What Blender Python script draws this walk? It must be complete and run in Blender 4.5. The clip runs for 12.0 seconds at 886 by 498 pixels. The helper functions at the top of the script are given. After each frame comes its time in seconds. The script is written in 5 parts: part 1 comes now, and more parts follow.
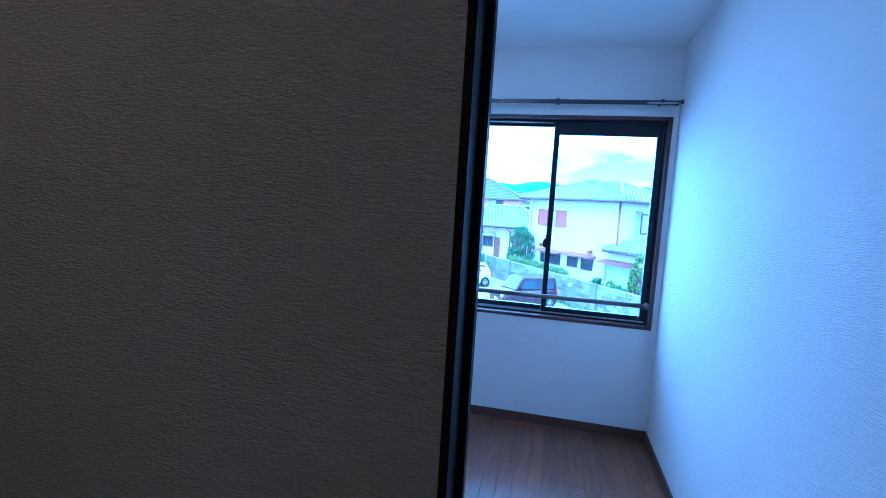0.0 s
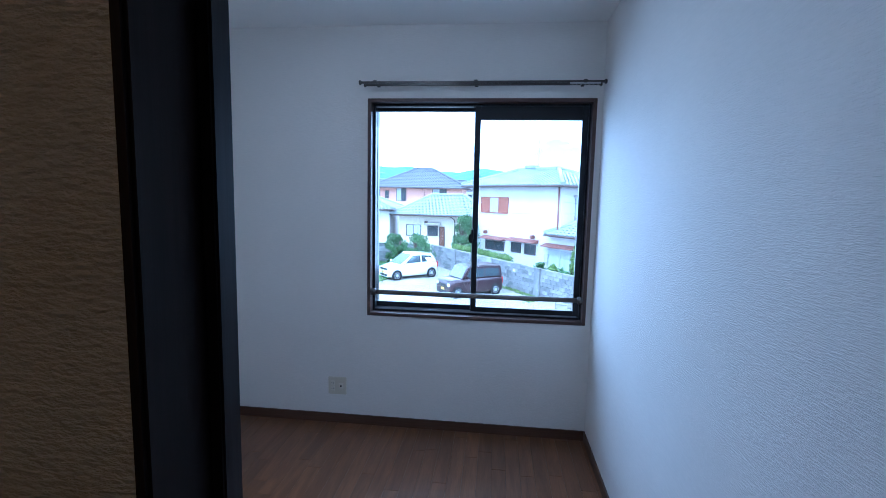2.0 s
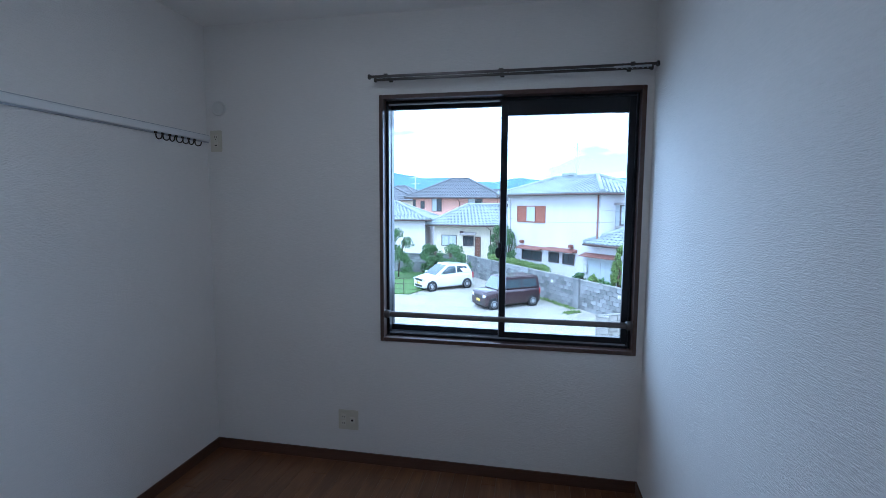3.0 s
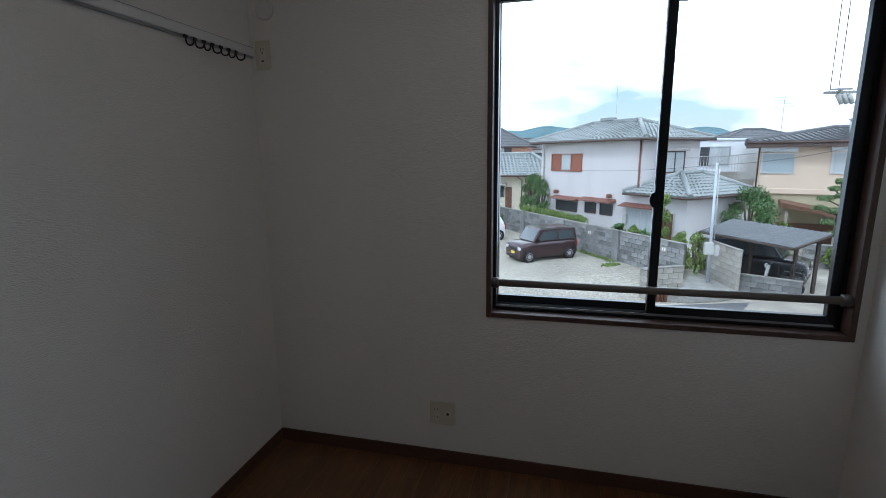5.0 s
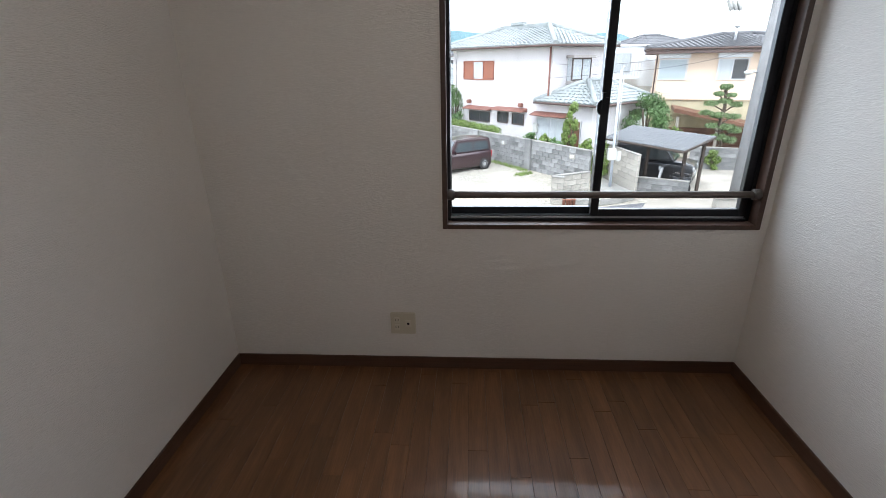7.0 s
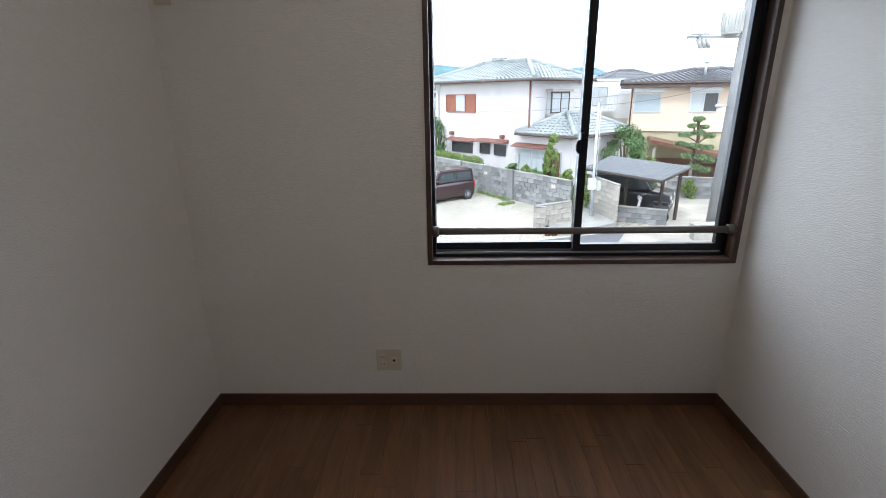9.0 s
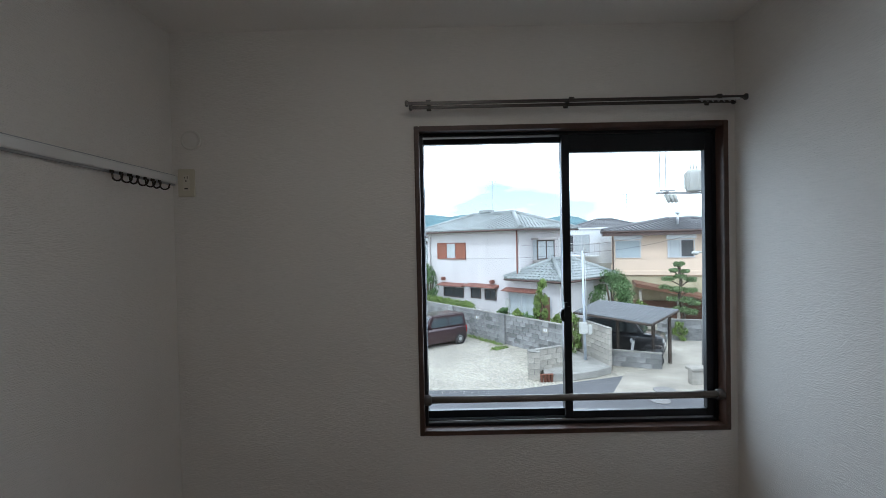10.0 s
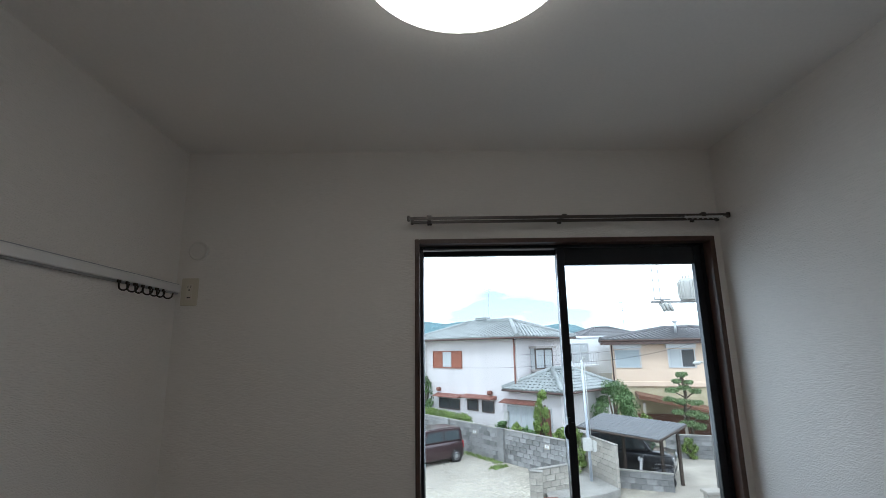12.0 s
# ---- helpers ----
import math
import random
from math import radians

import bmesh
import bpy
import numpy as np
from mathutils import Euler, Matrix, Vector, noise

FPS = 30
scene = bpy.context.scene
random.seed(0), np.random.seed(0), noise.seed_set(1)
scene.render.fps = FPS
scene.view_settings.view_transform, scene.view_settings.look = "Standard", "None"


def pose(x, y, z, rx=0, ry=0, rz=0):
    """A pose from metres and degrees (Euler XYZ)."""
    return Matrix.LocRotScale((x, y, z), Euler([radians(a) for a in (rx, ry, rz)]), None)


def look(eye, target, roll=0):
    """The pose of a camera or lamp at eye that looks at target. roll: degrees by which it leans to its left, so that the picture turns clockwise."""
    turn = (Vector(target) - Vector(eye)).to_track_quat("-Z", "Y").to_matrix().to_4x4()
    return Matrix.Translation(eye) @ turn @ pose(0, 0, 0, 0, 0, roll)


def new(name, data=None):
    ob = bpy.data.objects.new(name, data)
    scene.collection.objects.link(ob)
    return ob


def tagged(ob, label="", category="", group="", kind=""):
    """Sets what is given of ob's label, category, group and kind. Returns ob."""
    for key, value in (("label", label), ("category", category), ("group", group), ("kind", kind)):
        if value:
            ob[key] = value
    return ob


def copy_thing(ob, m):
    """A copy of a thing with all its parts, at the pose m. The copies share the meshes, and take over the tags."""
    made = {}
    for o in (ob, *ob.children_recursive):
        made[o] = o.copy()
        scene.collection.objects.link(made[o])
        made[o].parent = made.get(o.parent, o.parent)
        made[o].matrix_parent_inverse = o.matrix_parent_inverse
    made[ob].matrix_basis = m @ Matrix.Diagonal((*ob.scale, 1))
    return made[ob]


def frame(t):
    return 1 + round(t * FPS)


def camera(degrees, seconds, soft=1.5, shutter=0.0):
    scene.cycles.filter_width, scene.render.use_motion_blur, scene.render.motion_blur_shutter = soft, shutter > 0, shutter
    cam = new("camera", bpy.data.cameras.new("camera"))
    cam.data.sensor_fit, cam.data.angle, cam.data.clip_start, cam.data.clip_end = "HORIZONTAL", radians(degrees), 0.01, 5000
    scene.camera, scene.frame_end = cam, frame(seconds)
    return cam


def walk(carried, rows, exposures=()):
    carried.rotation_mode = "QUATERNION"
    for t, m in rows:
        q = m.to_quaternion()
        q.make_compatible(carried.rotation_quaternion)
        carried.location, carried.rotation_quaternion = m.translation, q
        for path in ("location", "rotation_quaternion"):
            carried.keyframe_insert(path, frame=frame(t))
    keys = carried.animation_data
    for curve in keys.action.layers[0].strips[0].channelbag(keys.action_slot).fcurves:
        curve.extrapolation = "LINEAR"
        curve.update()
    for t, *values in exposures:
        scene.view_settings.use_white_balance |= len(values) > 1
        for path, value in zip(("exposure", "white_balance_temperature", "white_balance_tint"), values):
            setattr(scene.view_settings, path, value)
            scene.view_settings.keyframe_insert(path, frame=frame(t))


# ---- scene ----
cam = camera(86.2, 12.0, soft=0.6)
PATH = [
    (0, (1.658, -3.082, 1.407), (1.22, -1.14, 1.214), 3.5),
    (0.5, (1.761, -3.135, 1.452), (1.443, -1.179, 1.181), 3.5),
    (1, (1.824, -3.095, 1.435), (1.590, -1.128, 1.148), 3.4),
    (1.5, (1.792, -2.913, 1.43), (1.587, -0.942, 1.16), 2.3),
    (2, (1.769, -2.772, 1.443), (1.551, -0.797, 1.217), 1.2),
    (2.5, (1.764, -2.611, 1.444), (1.510, -0.639, 1.233), 0.4),
    (3, (1.799, -2.394, 1.434), (1.427, -0.438, 1.248), 0.3),
    (3.5, (1.737, -2.186, 1.389), (1.2, -0.276, 1.139), 0.2),
    (5.5, (1.169, -1.845, 1.36), (0.794, 0.061, 0.885), -1.2),
    (6, (1.122, -1.889, 1.365), (0.898, 0.004, 0.759), -1.4),
    (6.5, (1.109, -1.902, 1.36), (0.962, -0.029, 0.674), -1.0),
    (7, (1.115, -1.903, 1.362), (1.007, -0.046, 0.628), -0.9),
    (9, (1.112, -1.91, 1.397), (1.07, -0.009, 0.777), -0.8),
    (9.5, (1.115, -1.942, 1.447), (1.096, 0.029, 1.107), -0.9),
    (10, (1.116, -1.971, 1.516), (1.116, 0.029, 1.483), -1.2),
    (10.5, (1.104, -1.988, 1.549), (1.127, 0.005, 1.716), -1.2),
    (11, (1.101, -1.989, 1.542), (1.127, -0.009, 1.819), -0.7),
    (11.5, (1.101, -1.993, 1.535), (1.127, -0.025, 1.895), -0.8),
    (12, (1.101, -1.997, 1.529), (1.126, -0.04, 1.942), -0.9),
]
walk(cam, [(t, look(eye, target, roll)) for t, eye, target, roll in PATH],
     [(0, 1.25, 3150, 7), (0.9, 1.25, 3350, 7), (1.5, 1.15, 3700, 7), (2.5, 0.65, 4200, 7), (3.5, 0.2, 4550, 7), (5.5, -0.5, 5600, 9), (6.2, 0.3, 5850, 11), (7, 0.6, 5850, 12),
      (9, 0.45, 5750, 11), (9.5, 0.05, 5500, 8), (10.5, -0.1, 5450, 7), (12, -0.05, 5500, 7)])

# ---- world, sun, exposure ----
world = bpy.data.worlds.new("sky")
scene.world = world
world.use_nodes = True
wt = world.node_tree
wt.nodes.clear()
w_out = wt.nodes.new("ShaderNodeOutputWorld")
w_sky = wt.nodes.new("ShaderNodeTexSky")
w_sky.sky_type = "NISHITA"
w_sky.sun_disc = False
w_sky.sun_elevation, w_sky.sun_rotation = radians(52), radians(205)
w_bg = wt.nodes.new("ShaderNodeBackground")
w_bg.inputs["Strength"].default_value = 0.15
w_cloud = wt.nodes.new("ShaderNodeBackground")
w_cloud.inputs["Color"].default_value = (1.0, 0.99, 0.97, 1)
w_cloud.inputs["Strength"].default_value = 3.5
w_mix = wt.nodes.new("ShaderNodeMixShader")
w_co = wt.nodes.new("ShaderNodeTexCoord")
w_map = wt.nodes.new("ShaderNodeMapping")
w_map.inputs["Scale"].default_value = (-1.6, 1.6, 5.0)
w_map.inputs["Location"].default_value = (0.35, 0.2, 0.1)
w_noise = wt.nodes.new("ShaderNodeTexNoise")
w_noise.inputs["Scale"].default_value = 1.3
w_noise.inputs["Detail"].default_value = 5.0
w_ramp = wt.nodes.new("ShaderNodeValToRGB")
w_ramp.color_ramp.elements[0].position, w_ramp.color_ramp.elements[1].position = 0.42, 0.56
w_ramp.color_ramp.elements[0].color = (0.14, 0.14, 0.14, 1)
for a, b in ((w_co.outputs["Generated"], w_map.inputs["Vector"]), (w_map.outputs["Vector"], w_noise.inputs["Vector"]),
             (w_noise.outputs["Fac"], w_ramp.inputs["Fac"]), (w_ramp.outputs["Color"], w_mix.inputs["Fac"]),
             (w_sky.outputs["Color"], w_bg.inputs["Color"]), (w_bg.outputs["Background"], w_mix.inputs[1]),
             (w_cloud.outputs["Background"], w_mix.inputs[2]), (w_mix.outputs["Shader"], w_out.inputs["Surface"])):
    wt.links.new(a, b)

sun_data = bpy.data.lights.new("sun", "SUN")
sun_data.energy, sun_data.angle, sun_data.color = 1.5, radians(10), (1.0, 0.96, 0.9)
sun = new("sun", sun_data)
sun.matrix_world = look((-8, -16, 22), (0, 0, 0))

# added area lamp outside the window, boosting the overcast sky's light into the room
day_data = bpy.data.lights.new("window_fill_lamp", "AREA")
day_data.shape, day_data.size, day_data.size_y = "RECTANGLE", 1.22, 1.16
day_data.spread = radians(145)
day_data.energy, day_data.color = 9.2, (0.88, 0.95, 1.0)
day = new("window_fill_lamp", day_data)
day.matrix_world = look((1.58, 0.58, 1.36), (1.75, -0.42, 0.74))


# ---- materials ----
def material(name, colour, rough=0.6, metal=0.0, grain=0.0, grain_scale=(60, 60, 60), wear=0.0, wear_scale=3.0,
             bump=0.0, bump_scale=None, random=0.0, coat=0.0, emit=0.0, dist=0.002):
    """A plain surface with fine grain, broad wear and relief, in object metres."""
    m = bpy.data.materials.new(name)
    m.use_nodes = True
    t = m.node_tree
    p = t.nodes["Principled BSDF"]
    p.inputs["Roughness"].default_value, p.inputs["Metallic"].default_value = rough, metal
    p.inputs["Coat Weight"].default_value = coat
    p.inputs["Coat Roughness"].default_value = 0.12
    if emit:
        p.inputs["Emission Color"].default_value = (1, 1, 1, 1)
        p.inputs["Emission Strength"].default_value = emit
    co = t.nodes.new("ShaderNodeTexCoord")
    base = t.nodes.new("ShaderNodeRGB")
    base.outputs[0].default_value = (*colour, 1)
    last = base.outputs[0]

    def noise_at(scale, detail=4.0):
        mp = t.nodes.new("ShaderNodeMapping")
        mp.inputs["Scale"].default_value = scale if isinstance(scale, tuple) else (scale,) * 3
        nz = t.nodes.new("ShaderNodeTexNoise")
        nz.inputs["Scale"].default_value = 1.0
        nz.inputs["Detail"].default_value = detail
        t.links.new(co.outputs["Object"], mp.inputs["Vector"])
        t.links.new(mp.outputs["Vector"], nz.inputs["Vector"])
        return nz.outputs["Fac"], mp

    def vary(last, fac, amount):
        rng = t.nodes.new("ShaderNodeMapRange")
        rng.inputs["From Min"].default_value, rng.inputs["From Max"].default_value = 0.25, 0.75
        rng.inputs["To Min"].default_value, rng.inputs["To Max"].default_value = 1 - amount, 1 + amount
        mul = t.nodes.new("ShaderNodeVectorMath")
        mul.operation = "SCALE"
        t.links.new(fac, rng.inputs["Value"])
        t.links.new(last, mul.inputs[0])
        t.links.new(rng.outputs["Result"], mul.inputs["Scale"])
        return mul.outputs["Vector"]

    if grain:
        last = vary(last, noise_at(grain_scale)[0], grain)
    if wear:
        last = vary(last, noise_at(wear_scale, 6.0)[0], wear)
    if random:
        info = t.nodes.new("ShaderNodeObjectInfo")
        rng = t.nodes.new("ShaderNodeMapRange")
        rng.inputs["To Min"].default_value, rng.inputs["To Max"].default_value = 0.25, 0.75
        t.links.new(info.outputs["Random"], rng.inputs["Value"])
        last = vary(last, rng.outputs["Result"], random)
    t.links.new(last, p.inputs["Base Color"])
    if bump:
        bp = t.nodes.new("ShaderNodeBump")
        bp.inputs["Strength"].default_value = bump
        bp.inputs["Distance"].default_value = dist
        t.links.new(noise_at(bump_scale or grain_scale)[0], bp.inputs["Height"])
        t.links.new(bp.outputs["Normal"], p.inputs["Normal"])
    return m


M_PAPER = material("wallpaper_white", (0.81, 0.77, 0.72), 0.68, grain=0.03, grain_scale=(25, 25, 260), wear=0.02,
                   bump=0.9, bump_scale=(55, 55, 420), dist=0.003)
M_PAPER_HALL = material("wallpaper_hall", (0.66, 0.60, 0.46), 0.8, grain=0.10, grain_scale=(35, 35, 330), wear=0.03,
                        bump=1.0, bump_scale=(110, 110, 300), dist=0.007)
M_CEIL = material("ceiling_paper", (0.86, 0.83, 0.78), 0.8, grain=0.02, grain_scale=(90, 90, 90), wear=0.02,
                  bump=0.35, bump_scale=(170, 170, 170))
M_BASE = material("skirting_wood", (0.085, 0.042, 0.024), 0.45, grain=0.25, grain_scale=(6, 6, 120), wear=0.1)
M_JAMB = material("dark_stained_wood", (0.018, 0.012, 0.011), 0.5, grain=0.3, grain_scale=(90, 90, 5), wear=0.12,
                  bump=0.2, bump_scale=(160, 160, 8), dist=0.001)
M_JAMB.node_tree.nodes["Principled BSDF"].inputs["Specular IOR Level"].default_value = 0.1
M_DOOR = material("dark_door_veneer", (0.026, 0.018, 0.016), 0.25, grain=0.35, grain_scale=(90, 90, 5), wear=0.12,
                  bump=0.25, bump_scale=(140, 140, 7), dist=0.001)
M_CASING = material("brown_window_wood", (0.075, 0.040, 0.027), 0.42, grain=0.2, grain_scale=(50, 50, 50), wear=0.15,
                    bump=0.1, bump_scale=(80, 80, 80), dist=0.001)
M_ALU = material("dark_bronze_aluminium", (0.018, 0.019, 0.022), 0.35, 0.5, grain=0.1, grain_scale=(200, 200, 200), wear=0.15)
M_ALU_EDGE = material("bare_aluminium", (0.45, 0.46, 0.48), 0.35, 0.9, wear=0.1)
M_BAR = material("brown_resin_rail", (0.15, 0.125, 0.105), 0.4, wear=0.1, grain=0.05)
M_BARCAP = material("brown_resin_cap", (0.10, 0.085, 0.075), 0.5, wear=0.1)
M_ROD = material("dark_curtain_rail", (0.075, 0.065, 0.058), 0.35, 0.3, wear=0.12)
M_RODWHITE = material("pale_plastic", (0.55, 0.54, 0.52), 0.5, wear=0.08)
M_PLATE = material("cream_plastic", (0.64, 0.585, 0.465), 0.4, wear=0.04)
M_PLATE2 = material("cream_plastic_insert", (0.68, 0.63, 0.52), 0.35, wear=0.04)
M_HOLE = material("black_slot", (0.01, 0.01, 0.01), 0.7)
M_RAIL = material("white_rail_paint", (0.78, 0.77, 0.75), 0.5, wear=0.04)
M_HOOK = material("dark_bronze_hook", (0.05, 0.042, 0.036), 0.35, 0.7, wear=0.15)
M_SLEEVE = material("vent_cap_plastic", (0.74, 0.71, 0.66), 0.5, wear=0.04)
M_LAMP = material("lit_diffuser", (0.9, 0.9, 0.9), 0.5, emit=3.8)
M_LAMP_ADDED = material("added_warm_diffuser", (0.9, 0.8, 0.6), 0.5, emit=3.7)
M_LAMP_ADDED.node_tree.nodes["Principled BSDF"].inputs["Emission Color"].default_value = (1.0, 0.50, 0.19, 1)
M_LAMP.node_tree.nodes["Principled BSDF"].inputs["Emission Color"].default_value = (1.0, 0.86, 0.69, 1)
M_LAMPRIM = material("lamp_rim_white", (0.8, 0.8, 0.8), 0.4)
M_JOINT = material("floor_groove", (0.02, 0.012, 0.008), 0.7)

M_GLASS = bpy.data.materials.new("window_glass")
M_GLASS.use_nodes = True
g = M_GLASS.node_tree
g.nodes.clear()
g_out, g_tr, g_gl = (g.nodes.new("ShaderNode" + k) for k in ("OutputMaterial", "BsdfTransparent", "BsdfGlossy"))
g_gl.inputs["Roughness"].default_value = 0.02
g_tr.inputs["Color"].default_value = (0.95, 0.97, 0.97, 1)
g_mix, g_fr = g.nodes.new("ShaderNodeMixShader"), g.nodes.new("ShaderNodeFresnel")
g_fr.inputs["IOR"].default_value = 1.3
g.links.new(g_fr.outputs[0], g_mix.inputs[0])
g.links.new(g_tr.outputs[0], g_mix.inputs[1])
g.links.new(g_gl.outputs[0], g_mix.inputs[2])
g.links.new(g_mix.outputs[0], g_out.inputs[0])


def wood_floor():
    """Brown oak strips: long grain, cathedral figure, colour by piece, semi-gloss lacquer."""
    m = bpy.data.materials.new("oak_strip_floor")
    m.use_nodes = True
    t = m.node_tree
    p = t.nodes["Principled BSDF"]
    co, info = t.nodes.new("ShaderNodeTexCoord"), t.nodes.new("ShaderNodeObjectInfo")
    off = t.nodes.new("ShaderNodeVectorMath")
    off.operation = "MULTIPLY_ADD"
    off.inputs[1].default_value = (1, 1, 1)
    seed = t.nodes.new("ShaderNodeMath")
    seed.operation = "MULTIPLY"
    seed.inputs[1].default_value = 37.0
    t.links.new(info.outputs["Random"], seed.inputs[0])
    t.links.new(co.outputs["Object"], off.inputs[0])
    t.links.new(seed.outputs[0], off.inputs[2])

    def layer(scale, detail, rough, distort=0.0):
        mp = t.nodes.new("ShaderNodeMapping")
        mp.inputs["Scale"].default_value = scale
        nz = t.nodes.new("ShaderNodeTexNoise")
        nz.inputs["Scale"].default_value = 1
        nz.inputs["Detail"].default_value, nz.inputs["Roughness"].default_value = detail, rough
        nz.inputs["Distortion"].default_value = distort
        t.links.new(off.outputs[0], mp.inputs[0])
        t.links.new(mp.outputs[0], nz.inputs["Vector"])
        return nz.outputs["Fac"]

    broad, fine = layer((14, 1.6, 1), 3, 0.5, 1.6), layer((300, 11, 1), 3, 0.6, 0.6)
    ramp = t.nodes.new("ShaderNodeValToRGB")
    ramp.color_ramp.elements[0].position, ramp.color_ramp.elements[1].position = 0.3, 0.72
    ramp.color_ramp.elements[0].color = (0.120, 0.052, 0.020, 1)
    ramp.color_ramp.elements[1].color = (0.205, 0.093, 0.037, 1)
    t.links.new(broad, ramp.inputs[0])
    fr = t.nodes.new("ShaderNodeMapRange")
    fr.inputs[1].default_value, fr.inputs[2].default_value = 0.35, 0.62
    fr.inputs[3].default_value, fr.inputs[4].default_value = 0.78, 1.05
    t.links.new(fine, fr.inputs[0])
    rr = t.nodes.new("ShaderNodeMapRange")
    rr.inputs[3].default_value, rr.inputs[4].default_value = 0.87, 1.13
    t.links.new(info.outputs["Random"], rr.inputs[0])
    mul = t.nodes.new("ShaderNodeMath")
    mul.operation = "MULTIPLY"
    t.links.new(fr.outputs[0], mul.inputs[0])
    t.links.new(rr.outputs[0], mul.inputs[1])
    sc = t.nodes.new("ShaderNodeVectorMath")
    sc.operation = "SCALE"
    t.links.new(ramp.outputs[0], sc.inputs[0])
    t.links.new(mul.outputs[0], sc.inputs["Scale"])
    t.links.new(sc.outputs[0], p.inputs["Base Color"])
    p.inputs["Roughness"].default_value = 0.3
    p.inputs["Coat Weight"].default_value, p.inputs["Coat Roughness"].default_value = 0.2, 0.06
    bp = t.nodes.new("ShaderNodeBump")
    bp.inputs["Strength"].default_value, bp.inputs["Distance"].default_value = 0.15, 0.001
    t.links.new(fine, bp.inputs["Height"])
    t.links.new(bp.outputs[0], p.inputs["Normal"])
    return m


M_FLOOR = wood_floor()


# ---- builders ----
def bm_new():
    return bmesh.new()


def add_box(bm, lo, hi, m=None):
    """A box from corner lo to corner hi."""
    vs = [bm.verts.new((x, y, z)) for x in (lo[0], hi[0]) for y in (lo[1], hi[1]) for z in (lo[2], hi[2])]
    for f in ((0, 1, 3, 2), (4, 6, 7, 5), (0, 4, 5, 1), (2, 3, 7, 6), (0, 2, 6, 4), (1, 5, 7, 3)):
        bm.faces.new([vs[i] for i in f])
    if m:
        bmesh.ops.transform(bm, matrix=m, verts=vs)
    return vs


def add_tube(bm, a, b, r1, r2=None, n=12, caps=True):
    """A straight tapered tube from a to b."""
    a, b = Vector(a), Vector(b)
    q = (b - a).to_track_quat("Z", "Y").to_matrix()
    r2 = r1 if r2 is None else r2
    rings = []
    for c, r in ((a, r1), (b, r2)):
        rings.append([bm.verts.new(c + q @ Vector((r * math.cos(k * 2 * math.pi / n), r * math.sin(k * 2 * math.pi / n), 0))) for k in range(n)])
    for k in range(n):
        f = bm.faces.new((rings[0][k], rings[0][(k + 1) % n], rings[1][(k + 1) % n], rings[1][k]))
        f.smooth = n > 6
    if caps:
        bm.faces.new(rings[0][::-1])
        bm.faces.new(rings[1])


def add_path(bm, pts, r, n=8):
    """A round bar bent along points."""
    pts = [Vector(p) for p in pts]
    rings = []
    for i, p in enumerate(pts):
        d = (pts[min(i + 1, len(pts) - 1)] - pts[max(i - 1, 0)]).normalized()
        q = d.to_track_quat("Z", "Y").to_matrix()
        rings.append([bm.verts.new(p + q @ Vector((r * math.cos(k * 2 * math.pi / n), r * math.sin(k * 2 * math.pi / n), 0))) for k in range(n)])
    for a, b in zip(rings, rings[1:]):
        shift = min(range(n), key=lambda s: (a[0].co - b[s].co).length)
        for k in range(n):
            f = bm.faces.new((a[k], a[(k + 1) % n], b[(k + 1 + shift) % n], b[(k + shift) % n]))
            f.smooth = True
    bm.faces.new(rings[0][::-1])
    bm.faces.new(rings[-1])


def add_lathe(bm, profile, centre, axis="Z", n=32):
    """A turned shape: (radius, height) pairs round an axis."""
    rings = []
    for r, h in profile:
        ring = []
        for k in range(n):
            c, s = r * math.cos(k * 2 * math.pi / n), r * math.sin(k * 2 * math.pi / n)
            v = {"Z": (c, s, h), "Y": (c, h, s), "X": (h, c, s)}[axis]
            ring.append(bm.verts.new(Vector(centre) + Vector(v)))
        rings.append(ring)
    for a, b in zip(rings, rings[1:]):
        for k in range(n):
            f = bm.faces.new((a[k], a[(k + 1) % n], b[(k + 1) % n], b[k]))
            f.smooth = True
    bm.faces.new(rings[0][::-1])
    bm.faces.new(rings[-1])


def add_prism(bm, outline, lo, hi, axis="Y"):
    """An outline of 2D points, drawn out along an axis."""
    def at(p, h):
        return {"Y": (p[0], h, p[1]), "X": (h, p[0], p[1]), "Z": (p[0], p[1], h)}[axis]
    a = [bm.verts.new(at(p, lo)) for p in outline]
    b = [bm.verts.new(at(p, hi)) for p in outline]
    n = len(outline)
    for k in range(n):
        bm.faces.new((a[k], a[(k + 1) % n], b[(k + 1) % n], b[k]))
    bm.faces.new(a[::-1])
    bm.faces.new(b)


def soften(bm, width=0.002, segments=2):
    """Round the sharp edges."""
    bmesh.ops.recalc_face_normals(bm, faces=bm.faces)
    sharp = [e for e in bm.edges if e.is_manifold and e.calc_face_angle(0) > 0.6]
    bmesh.ops.bevel(bm, geom=sharp, offset=width, segments=segments, affect="EDGES", clamp_overlap=True)


def part(name, bm, mat, parent=None, label="", kind="", recalc=True):
    """Link a bmesh as one mesh object, under a thing or a part."""
    if recalc:
        bmesh.ops.recalc_face_normals(bm, faces=bm.faces)
    me = bpy.data.meshes.new(name)
    bm.to_mesh(me)
    bm.free()
    for one in (mat if isinstance(mat, (list, tuple)) else [mat]):
        me.materials.append(one)
    ob = new(name, me)
    ob.parent = parent
    return tagged(ob, label, kind=kind)


def box_part(name, lo, hi, mat, parent=None, label="", kind="", bevel=0.0):
    bm = bm_new()
    add_box(bm, lo, hi)
    if bevel:
        soften(bm, bevel)
    return part(name, bm, mat, parent, label, kind)


